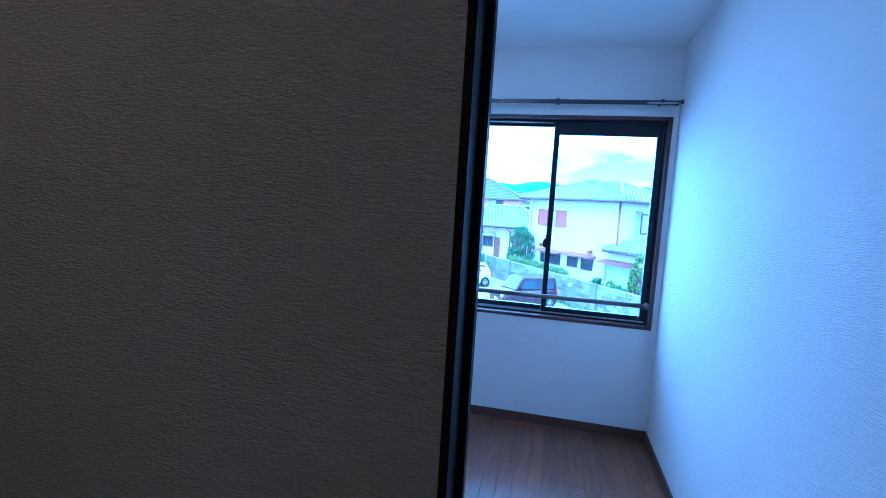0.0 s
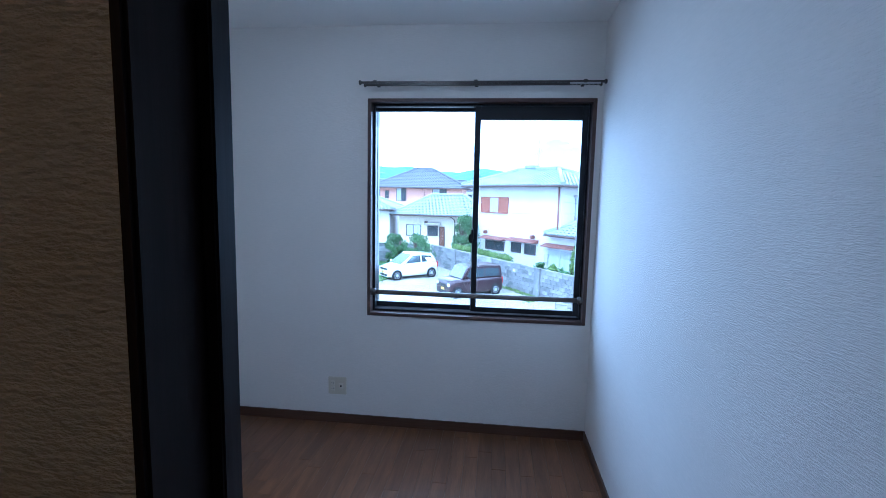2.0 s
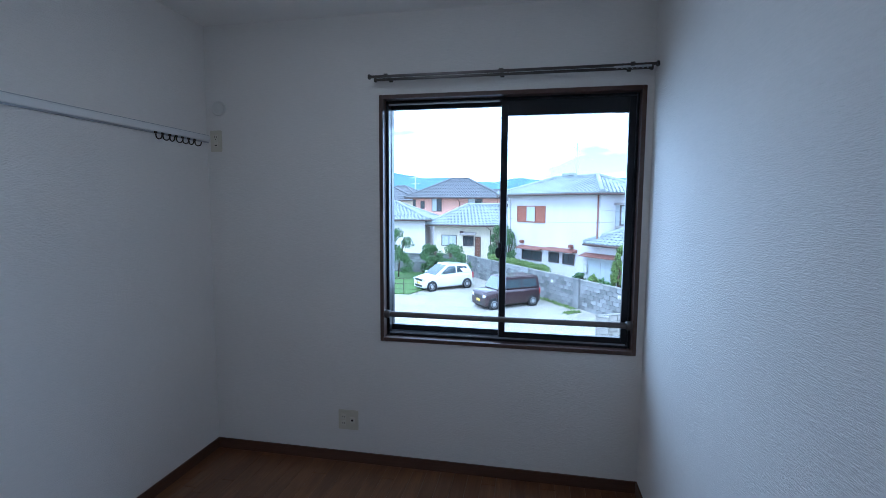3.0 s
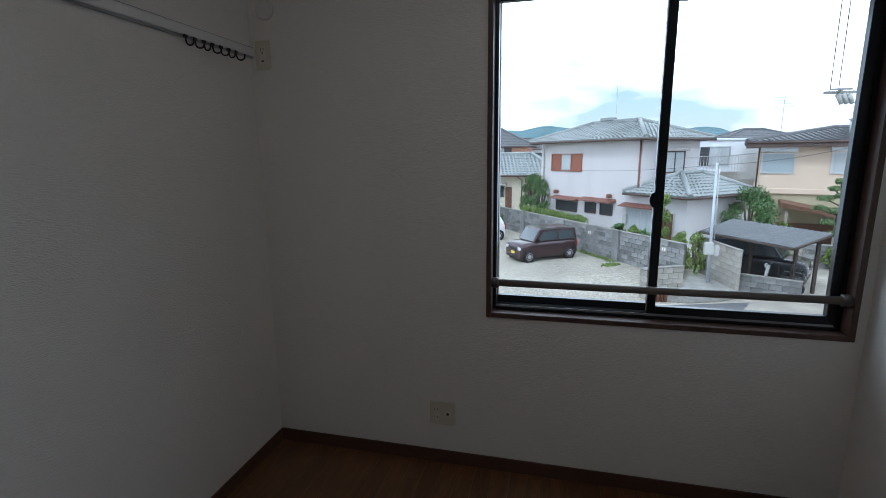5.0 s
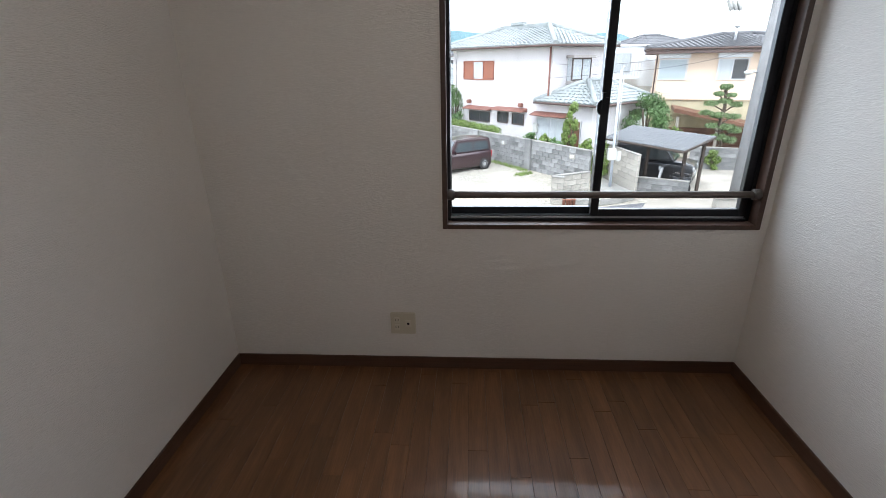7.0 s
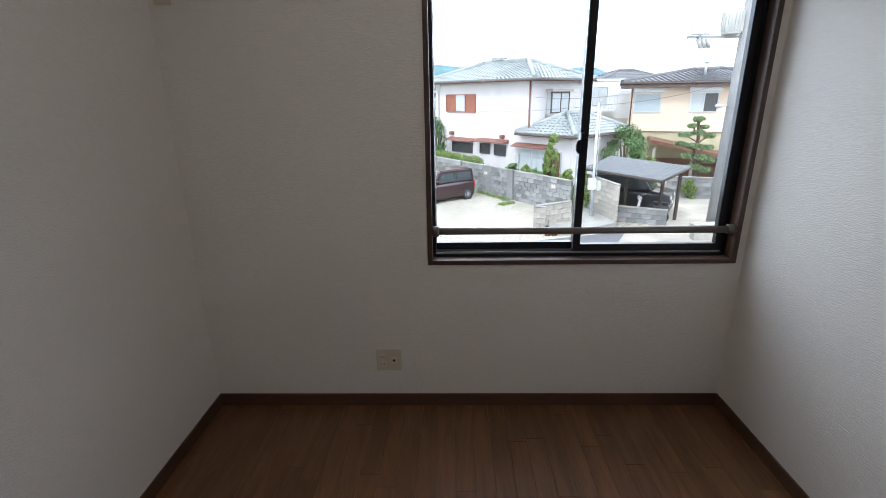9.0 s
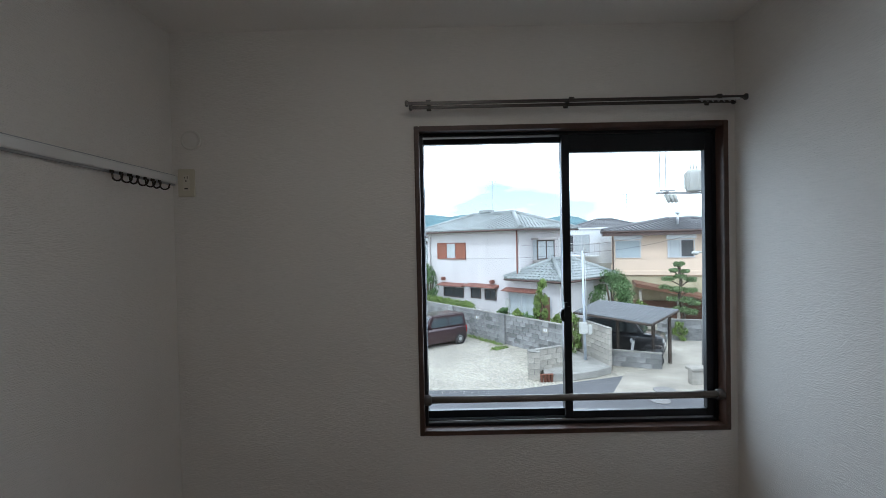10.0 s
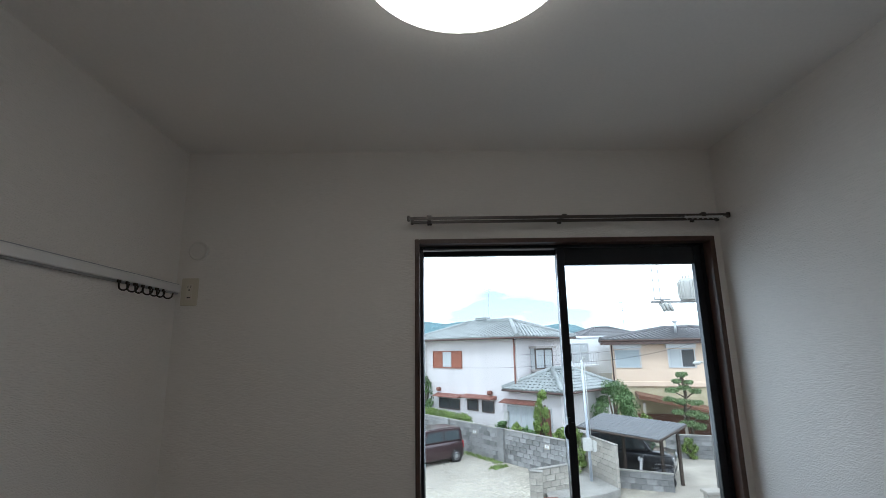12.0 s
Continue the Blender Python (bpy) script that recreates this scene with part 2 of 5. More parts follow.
def thing(name, at, label, category, group="", kind=""):
    """An empty at the base of a thing."""
    ob = new(name)
    ob.empty_display_size = 0.1
    ob.matrix_world = at if isinstance(at, Matrix) else Matrix.Translation(at)
    return tagged(ob, label, category, group, kind)


# ---- the room ----
W, BACK, HALL_FACE, H = 2.337, -2.437, -2.503, 2.40
WX0, WX1, WZ0, WZ1 = 1.005, 2.305, 0.703, 1.993     # outer edge of the window casing
DX0, DX1, DH = 1.552, 2.232, 2.03                    # the doorway
HALL_X0, HALL_X1, HALL_Y = 0.2, 2.95, -4.3


def wall(name, boxes, mat, label):
    bm = bm_new()
    for lo, hi in boxes:
        add_box(bm, lo, hi)
    return tagged(part(name, bm, mat, kind="structure"), label, "wall")


hx0, hx1, hz0, hz1 = WX0 + 0.012, WX1 - 0.012, WZ0 + 0.012, WZ1 - 0.012
wall("wall_window", [((-0.12, 0, -0.15), (hx0, 0.15, H + 0.15)), ((hx1, 0, -0.15), (W + 0.12, 0.15, H + 0.15)),
                     ((hx0, 0, -0.15), (hx1, 0.15, hz0)), ((hx0, 0, hz1), (hx1, 0.15, H + 0.15))], M_PAPER,
     "white textured wallpaper wall with a sliding window")
wall("wall_left", [((-0.12, BACK, -0.15), (0, 0, H + 0.15))], M_PAPER, "white textured wallpaper wall with a hanging rail")
wall("wall_right", [((W, BACK, -0.15), (W + 0.12, 0, H + 0.15))], M_PAPER, "plain white wall with horizontally ribbed wallpaper")
MIDY = (BACK + HALL_FACE) / 2
jx0, jx1 = DX0 - 0.012, DX1 + 0.012
for nm, y0, y1, mt, lb in (("wall_door", MIDY, BACK, M_PAPER, "white wallpaper wall round the doorway"),
                           ("wall_hall_door", HALL_FACE, MIDY, M_PAPER_HALL, "beige woven wallpaper wall beside the doorway")):
    wall(nm, [((HALL_X0 if y0 < MIDY - 0.01 else -0.12, y0, -0.15), (jx0, y1, H + 0.15)),
              ((jx1, y0, -0.15), (HALL_X1 if y0 < MIDY - 0.01 else W + 0.12, y1, H + 0.15)),
              ((jx0, y0, DH + 0.020), (jx1, y1, H + 0.15))], mt, lb)
wall("wall_hall_left", [((HALL_X0 - 0.1, HALL_Y, -0.15), (HALL_X0, HALL_FACE, H + 0.15))], M_PAPER_HALL, "beige woven wallpaper wall of the hall")
wall("wall_hall_right", [((HALL_X1, HALL_Y, -0.15), (HALL_X1 + 0.1, HALL_FACE, H + 0.15))], M_PAPER_HALL, "beige woven wallpaper wall of the hall")
wall("wall_hall_back", [((HALL_X0 - 0.1, HALL_Y - 0.1, -0.15), (HALL_X1 + 0.1, HALL_Y, H + 0.15))], M_PAPER_HALL, "beige woven wallpaper wall of the hall")

bm = bm_new()
add_box(bm, (-0.0, BACK, H), (W, 0, H + 0.15))
ceiling = tagged(part("ceiling", bm, M_CEIL, kind="structure"), "white papered ceiling with a round lamp", "ceiling")
bm = bm_new()
add_box(bm, (HALL_X0, HALL_Y, H), (HALL_X1, HALL_FACE, H + 0.15))
tagged(part("ceiling_hall", bm, M_CEIL, kind="structure"), "white papered hall ceiling", "ceiling")
bm = bm_new()
add_box(bm, (0, BACK, -0.15), (W, 0, -0.006))
add_box(bm, (HALL_X0, HALL_Y, -0.15), (HALL_X1, HALL_FACE, -0.006))
add_box(bm, (DX0, HALL_FACE, -0.15), (DX1, BACK, -0.006))
floor = tagged(part("floor", bm, M_JOINT, kind="structure"), "brown oak strip flooring with a semi-gloss lacquer", "floor")

# skirting boards
for nm, lo, hi in (("baseboard", (0.0, -0.009, 0), (W, 0, 0.06)), ("baseboard", (0, BACK, 0), (0.009, -0.009, 0.06)),
                   ("baseboard", (W - 0.009, BACK, 0), (W, -0.009, 0.06)), ("baseboard", (0.009, BACK, 0), (jx0 - 0.03, BACK + 0.009, 0.06)),
                   ("baseboard", (HALL_X0, HALL_FACE - 0.009, 0), (jx0 - 0.001, HALL_FACE, 0.06))):
    tagged(box_part(nm, lo, hi, M_BASE, kind="structure", bevel=0.0015), "dark brown wooden skirting board", "baseboard")

# doorway: jambs with a rebate, head, stop
door_frame = thing("door_frame", (DX0, MIDY, 0), "dark-stained wooden door frame round an open doorway", "door frame", kind="structure")


def jamb(sign, x):
    bm = bm_new()
    a, b = (x - 0.012 * sign, x)
    add_box(bm, (min(a, b), HALL_FACE - 0.005, 0), (max(a, b), BACK + 0.022, DH))
    soften(bm, 0.003)
    j = part("jamb", bm, M_JAMB)
    a, b = x, x + 0.012 * sign
    bm = bm_new()
    add_box(bm, (min(a, b), BACK - 0.006, 0), (max(a, b), BACK + 0.0205, DH))
    soften(bm, 0.002)
    s = part("door_stop", bm, M_JAMB, j)
    return j


def under(ob, parent):
    """Hang a part under its thing, where it stands."""
    ob.parent = parent
    ob.matrix_parent_inverse = parent.matrix_world.inverted()
    return ob


jl, jr = jamb(1, DX0), jamb(-1, DX1)
head = box_part("head", (jx0, HALL_FACE - 0.007, DH), (jx1, BACK + 0.022, DH + 0.020), M_JAMB, bevel=0.003)
bpy.context.view_layer.update()
for ob in (jl, jr, head):
    under(ob, door_frame)
bm = bm_new()
add_box(bm, (DX0, HALL_FACE + 0.008, 0.87), (DX0 + 0.0015, HALL_FACE + 0.03, 0.94))
strike = under(part("strike_plate", bm, M_ALU_EDGE, label="small steel strike plate"), door_frame)
bm = bm_new()
add_box(bm, (DX0 + 0.0015, HALL_FACE + 0.013, 0.885), (DX0 + 0.002, HALL_FACE + 0.025, 0.925))
under(part("latch_hole", bm, M_HOLE), door_frame)

# the open door leaf, swung out into the hall
door = thing("door_1", pose(DX1 + 0.012, HALL_FACE - 0.006, 0.008, 0, 0, -90), "dark wood-veneered door standing open into the hall", "door", kind="structure")
bm = bm_new()
add_box(bm, (0, -0.018, 0), (0.64, 0.018, 2.0))
soften(bm, 0.006, 3)
leaf = part("leaf", bm, M_DOOR, door)
bm = bm_new()
for z in (0.35, 1.0, 1.65):
    add_tube(bm, (-0.003, 0.012, z - 0.045), (-0.003, 0.012, z + 0.045), 0.006)
part("hinge", bm, M_ALU_EDGE, door, "steel hinges")
bm = bm_new()
add_path(bm, [(0.585, -0.018, 0.93), (0.585, -0.055, 0.93), (0.57, -0.06, 0.93), (0.47, -0.06, 0.93)], 0.009)
part("door_handle", bm, M_ALU_EDGE, leaf, "steel lever handle")
bm = bm_new()
add_path(bm, [(0.585, 0.018, 0.93), (0.585, 0.055, 0.93), (0.57, 0.06, 0.93), (0.47, 0.06, 0.93)], 0.009)
part("door_handle", bm, M_ALU_EDGE, leaf, "steel lever handle")

# ---- the window ----
window = thing("window_1", ((WX0 + WX1) / 2, 0.05, WZ0), "dark bronze two-panel sliding window in a brown wooden casing", "window", kind="structure")


def w_part(name, boxes, mat, parent, label="", bevel=0.002):
    bm = bm_new()
    for lo, hi in boxes:
        add_box(bm, lo, hi)
    if bevel:
        soften(bm, bevel)
    ob = part(name, bm, mat, None, label)
    return under(ob, parent)


bpy.context.view_layer.update()
C = 0.020
for nm, lo, hi in (("casing_board", (WX0, -0.008, WZ0), (WX0 + C, 0.075, WZ1)), ("casing_board", (WX1 - C, -0.008, WZ0), (WX1, 0.075, WZ1)),
                   ("casing_head", (WX0 + C, -0.0075, WZ1 - C), (WX1 - C, 0.075, WZ1)), ("window_sill", (WX0 + C, -0.0075, WZ0), (WX1 - C, 0.075, WZ0 + C))):
    w_part(nm, [(lo, hi)], M_CASING, window, "brown wood" if "board" in nm else "")
FX0, FX1, FZ0, FZ1 = WX0 + C, WX1 - C, WZ0 + C, WZ1 - C
# aluminium frame with two tracks
w_part("window_frame", [((FX0, 0.05, FZ0), (FX0 + 0.014, 0.15, FZ1)), ((FX1 - 0.011, 0.05, FZ0), (FX1, 0.088, FZ1)), ((FX1 - 0.004, 0.0885, FZ0), (FX1, 0.15, FZ1)),
                        ((FX0 + 0.014, 0.05, FZ1 - 0.012), (FX1 - 0.012, 0.15, FZ1)), ((FX0 + 0.014, 0.045, FZ0), (FX1 - 0.012, 0.15, FZ0 + 0.012))], M_ALU, window)
w_part("track", [((FX0 + 0.014, 0.052, FZ0 + 0.012), (FX1 - 0.022, 0.055, FZ0 + 0.02)),
                 ((FX0 + 0.014, 0.088, FZ0 + 0.012), (FX1 - 0.022, 0.091, FZ0 + 0.02)),
                 ((FX0 + 0.014, 0.054, FZ1 - 0.022), (1.62, 0.057, FZ1 - 0.014))], M_ALU_EDGE, window, "worn bare aluminium track", 0)


def sash(x0, x1, y0, y1, top, left_w, right_w, label):
    z0, z1 = FZ0 + 0.013, FZ1 - 0.013
    gz0 = 0.772
    fr = w_part("sash", [((x0, y0, z0), (x0 + left_w, y1, z1)), ((x1 - right_w, y0, z0), (x1, y1, z1)),
                         ((x0 + left_w, y0 + 0.001, z0), (x1 - right_w, y1 - 0.001, gz0)),
                         ((x0 + left_w, y0 + 0.001, top), (x1 - right_w, y1 - 0.001, z1))], M_ALU, window, label, 0.0015)
    ym = (y0 + y1) / 2
    pane = w_part("pane", [((x0 + left_w - 0.006, ym - 0.002, gz0 - 0.006), (x1 - right_w + 0.006, ym + 0.002, top + 0.006))], M_GLASS, fr, "clear glass", 0)
    pane.visible_shadow = False
    return fr


sash(FX0 + 0.002, 1.660, 0.095, 0.123, 1.937, 0.014, 0.024, "outer sliding sash")
inner = sash(1.632, FX1 - 0.012, 0.058, 0.086, 1.883, 0.031, 0.032, "inner sliding sash with a deep top rail")
w_part("stile_edge", [((1.6285, 0.06, FZ0 + 0.03), (1.632, 0.064, 1.935))], M_ALU_EDGE, inner, "thin bright metal strip along the stile", 0)
# crescent lock on the meeting stile
bm = bm_new()
add_box(bm, (1.633, 0.046, 1.165), (1.656, 0.058, 1.225))
add_prism(bm, [(1.624 + 0.014 * math.cos(a), 1.19 + 0.028 * math.sin(a)) for a in [k * math.pi / 8 + math.pi / 2 for k in range(9)]] + [(1.636, 1.16), (1.636, 1.22)], 0.036, 0.05, "Y")
add_box(bm, (1.626, 0.03, 1.185), (1.640, 0.05, 1.245))
soften(bm, 0.0015)
under(part("crescent_lock", bm, M_ALU, label="black crescent lock"), inner)

# safety bar across the window
bar = thing("window_guard_bar", ((WX0 + WX1) / 2, 0.012, 0.845), "brown tubular guard bar across the lower window", "guard rail")
bpy.context.view_layer.update()
bm = bm_new()
add_tube(bm, (FX0 + 0.02, 0.012, 0.848), (FX1 - 0.02, 0.012, 0.848), 0.0145, n=20)
under(part("tube", bm, M_BAR), bar)
for a, b in ((FX0, FX0 + 0.03), (FX1 - 0.03, FX1)):
    bm = bm_new()
    add_lathe(bm, [(0.017, a), (0.022, a + 0.003), (0.022, b - 0.004), (0.018, b)], (0, 0.012, 0.848), "X", 20)
    under(part("end_cap", bm, M_BARCAP), bar)

# ---- curtain rails ----
rod = thing("curtain_rail", (1.65, 0, 2.06), "dark brown double curtain rail above the window", "curtain rail")
bpy.context.view_layer.update()
for y, z, x0, x1 in ((-0.088, 2.063, 0.978, 2.333), (-0.030, 2.063, 0.99, 2.32)):
    bm = bm_new()
    add_box(bm, (x0, y - 0.005, z - 0.0065), (x1, y + 0.005, z + 0.0065))
    soften(bm, 0.003)
    under(part("rail", bm, M_ROD), rod)
    for x in (x0, x1 - 0.012):
        bm = bm_new()
        add_box(bm, (x - 0.001, y - 0.0085, z - 0.0115), (x + 0.013, y + 0.0085, z + 0.0115))
        soften(bm, 0.003)
        under(part("end_cap", bm, M_ROD), rod)
for x in (1.07, 1.635, 2.22):
    bm = bm_new()
    add_box(bm, (x - 0.010, -0.004, 2.055), (x + 0.010, 0, 2.078))
    add_box(bm, (x - 0.008, -0.094, 2.070), (x + 0.008, -0.004, 2.074))
    add_box(bm, (x - 0.010, -0.0975, 2.054), (x + 0.010, -0.0935, 2.074))
    soften(bm, 0.0015)
    under(part("bracket", bm, M_ROD), rod)
bm = bm_new()
add_box(bm, (2.14, -0.097, 2.050), (2.30, -0.0935, 2.0585))
under(part("runner_strip", bm, M_RODWHITE, label="pale plastic runner strip"), rod)
for k in range(7):
    x = 2.15 + k * 0.022
    bm = bm_new()
    add_path(bm, [(x, -0.088, 2.057), (x, -0.088, 2.050), (x + 0.004, -0.088, 2.046), (x + 0.007, -0.088, 2.050)], 0.0014, 6)
    under(part("runner", bm, M_RODWHITE), rod)

# ---- wall fittings ----
def outlet(at, w, h, label, holes, name="wall_outlet"):
    """A plate on the window wall: bevelled plate, inserts, slots."""
    o = thing(name, at, label, "outlet")
    bm = bm_new()
    add_box(bm, (-w / 2, -0.008, -h / 2), (w / 2, 0, h / 2))
    soften(bm, 0.003, 3)
    part("plate", bm, M_PLATE, o)
    for cx, cz, iw, ih, slots in holes:
        bm = bm_new()
        add_box(bm, (cx - iw / 2, -0.0098, cz - ih / 2), (cx + iw / 2, -0.006, cz + ih / 2))
        soften(bm, 0.001)
        ins = part("insert", bm, M_PLATE2, o)
        for sx, sz, sw, sh, round_ in slots:
            bm = bm_new()
            if round_:
                add_tube(bm, (cx + sx, -0.0120, cz + sz), (cx + sx, -0.009, cz + sz), sw, n=16)
            else:
                add_box(bm, (cx + sx - sw / 2, -0.0103, cz + sz - sh / 2), (cx + sx + sw / 2, -0.009, cz + sz + sh / 2))
            part("slot", bm, M_HOLE, ins)
    return o


pair = [(-0.006, 0, 0.0025, 0.008, False), (0.006, 0, 0.0025, 0.009, False)]
outlet((0.815, 0, 0.242), 0.116, 0.112, "cream double outlet plate with sockets and aerial point",
       [(-0.028, 0.018, 0.024, 0.03, pair), (-0.028, -0.018, 0.024, 0.03, pair), (0.024, 0, 0.026, 0.034, [(0, 0, 0.006, 0, True)])])
outlet((0.0595, 0, 1.779), 0.070, 0.116, "cream earthed outlet plate high on the wall",
       [(0, 0.0, 0.026, 0.066, [(-0.006, 0.022, 0.0025, 0.008, False), (0.006, 0.022, 0.0025, 0.009, False), (0, 0.008, 0.005, 0.006, False), (0, -0.024, 0.014, 0.005, False)])])

bm = bm_new()
add_lathe(bm, [(0.041, 0.0), (0.041, -0.005), (0.039, -0.008), (0.034, -0.009), (0.033, -0.007), (0.028, -0.0075), (0.001, -0.008)], (0.081, 0, 1.955), "Y", 40)
tagged(part("vent_sleeve_cap", bm, M_SLEEVE), "round white blanking cap over a pipe sleeve", "vent cap")

# picture rail on the left wall with hooks
hang = thing("hanging_rail", (0, -1.2, 1.79), "white hanging rail fixed along the wall", "hanging rail")
bpy.context.view_layer.update()
bm = bm_new()
add_prism(bm, [(0, 1.776), (0.018, 1.776), (0.020, 1.779), (0.020, 1.804), (0.016, 1.809), (0, 1.809)], BACK + 0.0, -0.004, "Y")
under(part("board", bm, M_RAIL), hang)
bm = bm_new()
add_box(bm, (0.0, BACK, 1.769), (0.012, -0.004, 1.776))
under(part("lower_groove", bm, M_ALU_EDGE, label="shaded metal lip"), hang)
# grey strip draws the thin dark shadow gap above the board
bm = bm_new()
add_box(bm, (0.0, BACK, 1.809), (0.013, -0.004, 1.8125))
under(part("upper_lip", bm, M_ALU_EDGE, label="thin grey strip drawn as the shadow gap over the board"), hang)
hook0 = None
for k in range(7):
    y = -0.392 + k * 0.0443
    m = pose(0.020, y, 1.766, 0, 0, 12 * math.sin(k * 2.3))
    if hook0 is None:
        hook0 = thing("hook", m, "dark bronze coat hook on the white rail", "hook", "hooks on the rail")
        bm = bm_new()
        add_path(bm, [(0.0, 0, 0.004), (0.002, 0, -0.010)] + [(0.018 - 0.016 * math.cos(a), 0, -0.012 - 0.014 * math.sin(a)) for a in [j * math.pi / 7 for j in range(8)]] + [(0.036, 0, -0.004)], 0.0032, 8)
        part("hook_arm", bm, M_HOOK, hook0)
        bm = bm_new()
        add_box(bm, (-0.003, -0.008, 0.000), (0.004, 0.008, 0.010))
        soften(bm, 0.001)
        part("slider", bm, M_HOOK, hook0)
    else:
        copy_thing(hook0, m)

# round ceiling lamp
lamp = thing("ceiling_lamp", (1.168, -1.137, H), "round white ceiling lamp, lit, with an opal diffuser", "ceiling lamp")
bm = bm_new()
add_lathe(bm, [(0.2, 0), (0.236, -0.004), (0.242, -0.02), (0.242, -0.036), (0.236, -0.04)], (0, 0, 0), "Z", 64)
part("base_ring", bm, M_LAMPRIM, lamp)
bm = bm_new()
add_lathe(bm, [(0.235, -0.0385), (0.238, -0.05), (0.232, -0.066), (0.215, -0.078), (0.16, -0.088), (0.08, -0.092), (0.002, -0.093)], (0, 0, 0), "Z", 64)
part("diffuser", bm, M_LAMP, lamp)

# hall ceiling lamp, added unseen behind the camera to light the hall wall warmly
hl = thing("ceiling_lamp", (0.85, -3.42, H), "round warm hall ceiling lamp, unseen, added to light the hall", "ceiling lamp")
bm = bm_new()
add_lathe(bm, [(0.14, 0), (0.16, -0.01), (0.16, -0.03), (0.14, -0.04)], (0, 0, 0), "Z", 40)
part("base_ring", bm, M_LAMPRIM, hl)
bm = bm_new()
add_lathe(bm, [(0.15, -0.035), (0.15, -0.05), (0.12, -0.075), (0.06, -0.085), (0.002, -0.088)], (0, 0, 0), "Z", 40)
part("diffuser", bm, M_LAMP_ADDED, hl)

# ---- outside: materials ----
G = -3.55
M_GRAVEL = material("pale_gravel", (0.36, 0.33, 0.27), 0.9, grain=0.6, grain_scale=(14, 14, 14), wear=0.22, wear_scale=0.5, bump=0.6, bump_scale=(22, 22, 22), dist=0.03)
M_PEBBLE = material("pebbles", (0.38, 0.36, 0.32), 0.85, grain=0.3, grain_scale=(5, 5, 5))
M_ASPHALT = material("worn_asphalt", (0.10, 0.10, 0.105), 0.85, grain=0.2, grain_scale=(60, 60, 60), wear=0.25, wear_scale=0.5, bump=0.3, bump_scale=(70, 70, 70), dist=0.01)
M_CONC = material("pale_concrete", (0.33, 0.30, 0.25), 0.85, grain=0.12, grain_scale=(20, 20, 20), wear=0.3, wear_scale=0.9)
M_CONC_STAIN = material("stained_concrete", (0.28, 0.27, 0.245), 0.88, grain=0.15, grain_scale=(14, 14, 14), wear=0.4, wear_scale=1.3, bump=0.2, bump_scale=(30, 30, 30), dist=0.01)
M_BLOCK = material("grey_concrete_block", (0.22, 0.22, 0.215), 0.9, grain=0.2, grain_scale=(30, 30, 30), wear=0.6, wear_scale=1.1, random=0.35, bump=0.4, bump_scale=(45, 45, 45), dist=0.01)
M_BLOCK_PALE = material("pale_concrete_block", (0.36, 0.335, 0.29), 0.9, grain=0.2, grain_scale=(30, 30, 30), wear=0.5, wear_scale=1.4, random=0.18, bump=0.4, bump_scale=(45, 45, 45), dist=0.01)
M_MORTAR = material("mortar", (0.15, 0.15, 0.145), 0.95, grain=0.2, grain_scale=(40, 40, 40))
M_GRASS = material("grass", (0.10, 0.17, 0.04), 0.9, grain=0.4, grain_scale=(25, 25, 25), wear=0.3, wear_scale=1.5)
M_LEAF = material("green_leaves", (0.095, 0.165, 0.055), 0.6, grain=0.5, grain_scale=(7, 7, 7), wear=0.25, wear_scale=1.5)
M_LEAF_LIGHT = material("yellow_green_leaves", (0.16, 0.225, 0.055), 0.6, grain=0.4, grain_scale=(7, 7, 7), wear=0.25, wear_scale=1.5)
M_PINE = material("pine_needles", (0.15, 0.215, 0.09), 0.65, grain=0.45, grain_scale=(7, 7, 7))
M_BARK = material("bark", (0.09, 0.07, 0.05), 0.9, grain=0.3, grain_scale=(30, 30, 6))
# blue haze of distance is mixed into the hills' base colour
M_HILL = material("hazy_wooded_hills", (0.09, 0.17, 0.19), 0.95, grain=0.35, grain_scale=(0.12, 0.12, 0.12), wear=0.25, wear_scale=0.02)
M_RENDER_GREY = material("grey_white_render", (0.62, 0.59, 0.585), 0.9, grain=0.04, grain_scale=(20, 20, 20), wear=0.08, wear_scale=(0.9, 0.9, 0.25))
M_RENDER_TAN = material("peach_render", (0.70, 0.56, 0.43), 0.9, grain=0.04, grain_scale=(20, 20, 20), wear=0.08, wear_scale=(0.9, 0.9, 0.25))
M_RENDER_OLIVE = material("olive_render", (0.44, 0.39, 0.26), 0.9, grain=0.06, grain_scale=(20, 20, 20), wear=0.15)
M_RENDER_PINK = material("salmon_render", (0.62, 0.36, 0.28), 0.9, grain=0.05, grain_scale=(20, 20, 20), wear=0.1)
M_RENDER_CREAM = material("cream_render", (0.62, 0.56, 0.44), 0.9, grain=0.04, grain_scale=(20, 20, 20), wear=0.1)
M_RENDER_WHITE = material("white_siding", (0.72, 0.74, 0.76), 0.8, grain=0.04, grain_scale=(0.5, 0.5, 14), wear=0.06)
M_TILE = material("grey_roof_tile", (0.27, 0.29, 0.285), 0.5, grain=0.3, grain_scale=(9, 9, 9), wear=0.2, wear_scale=0.8)
M_TILE_BROWN = material("brown_grey_roof", (0.13, 0.13, 0.135), 0.6, grain=0.2, grain_scale=(9, 9, 9), wear=0.2)
M_FASCIA = material("brown_eaves", (0.10, 0.065, 0.055), 0.6, wear=0.15)
M_SOFFIT = material("soffit", (0.36, 0.33, 0.31), 0.8, wear=0.1)
M_RUST = material("red_brown_sheet", (0.21, 0.09, 0.065), 0.55, wear=0.2, grain=0.1)
M_SHUTTER = material("orange_brown_shutter", (0.27, 0.095, 0.055), 0.55, wear=0.15)
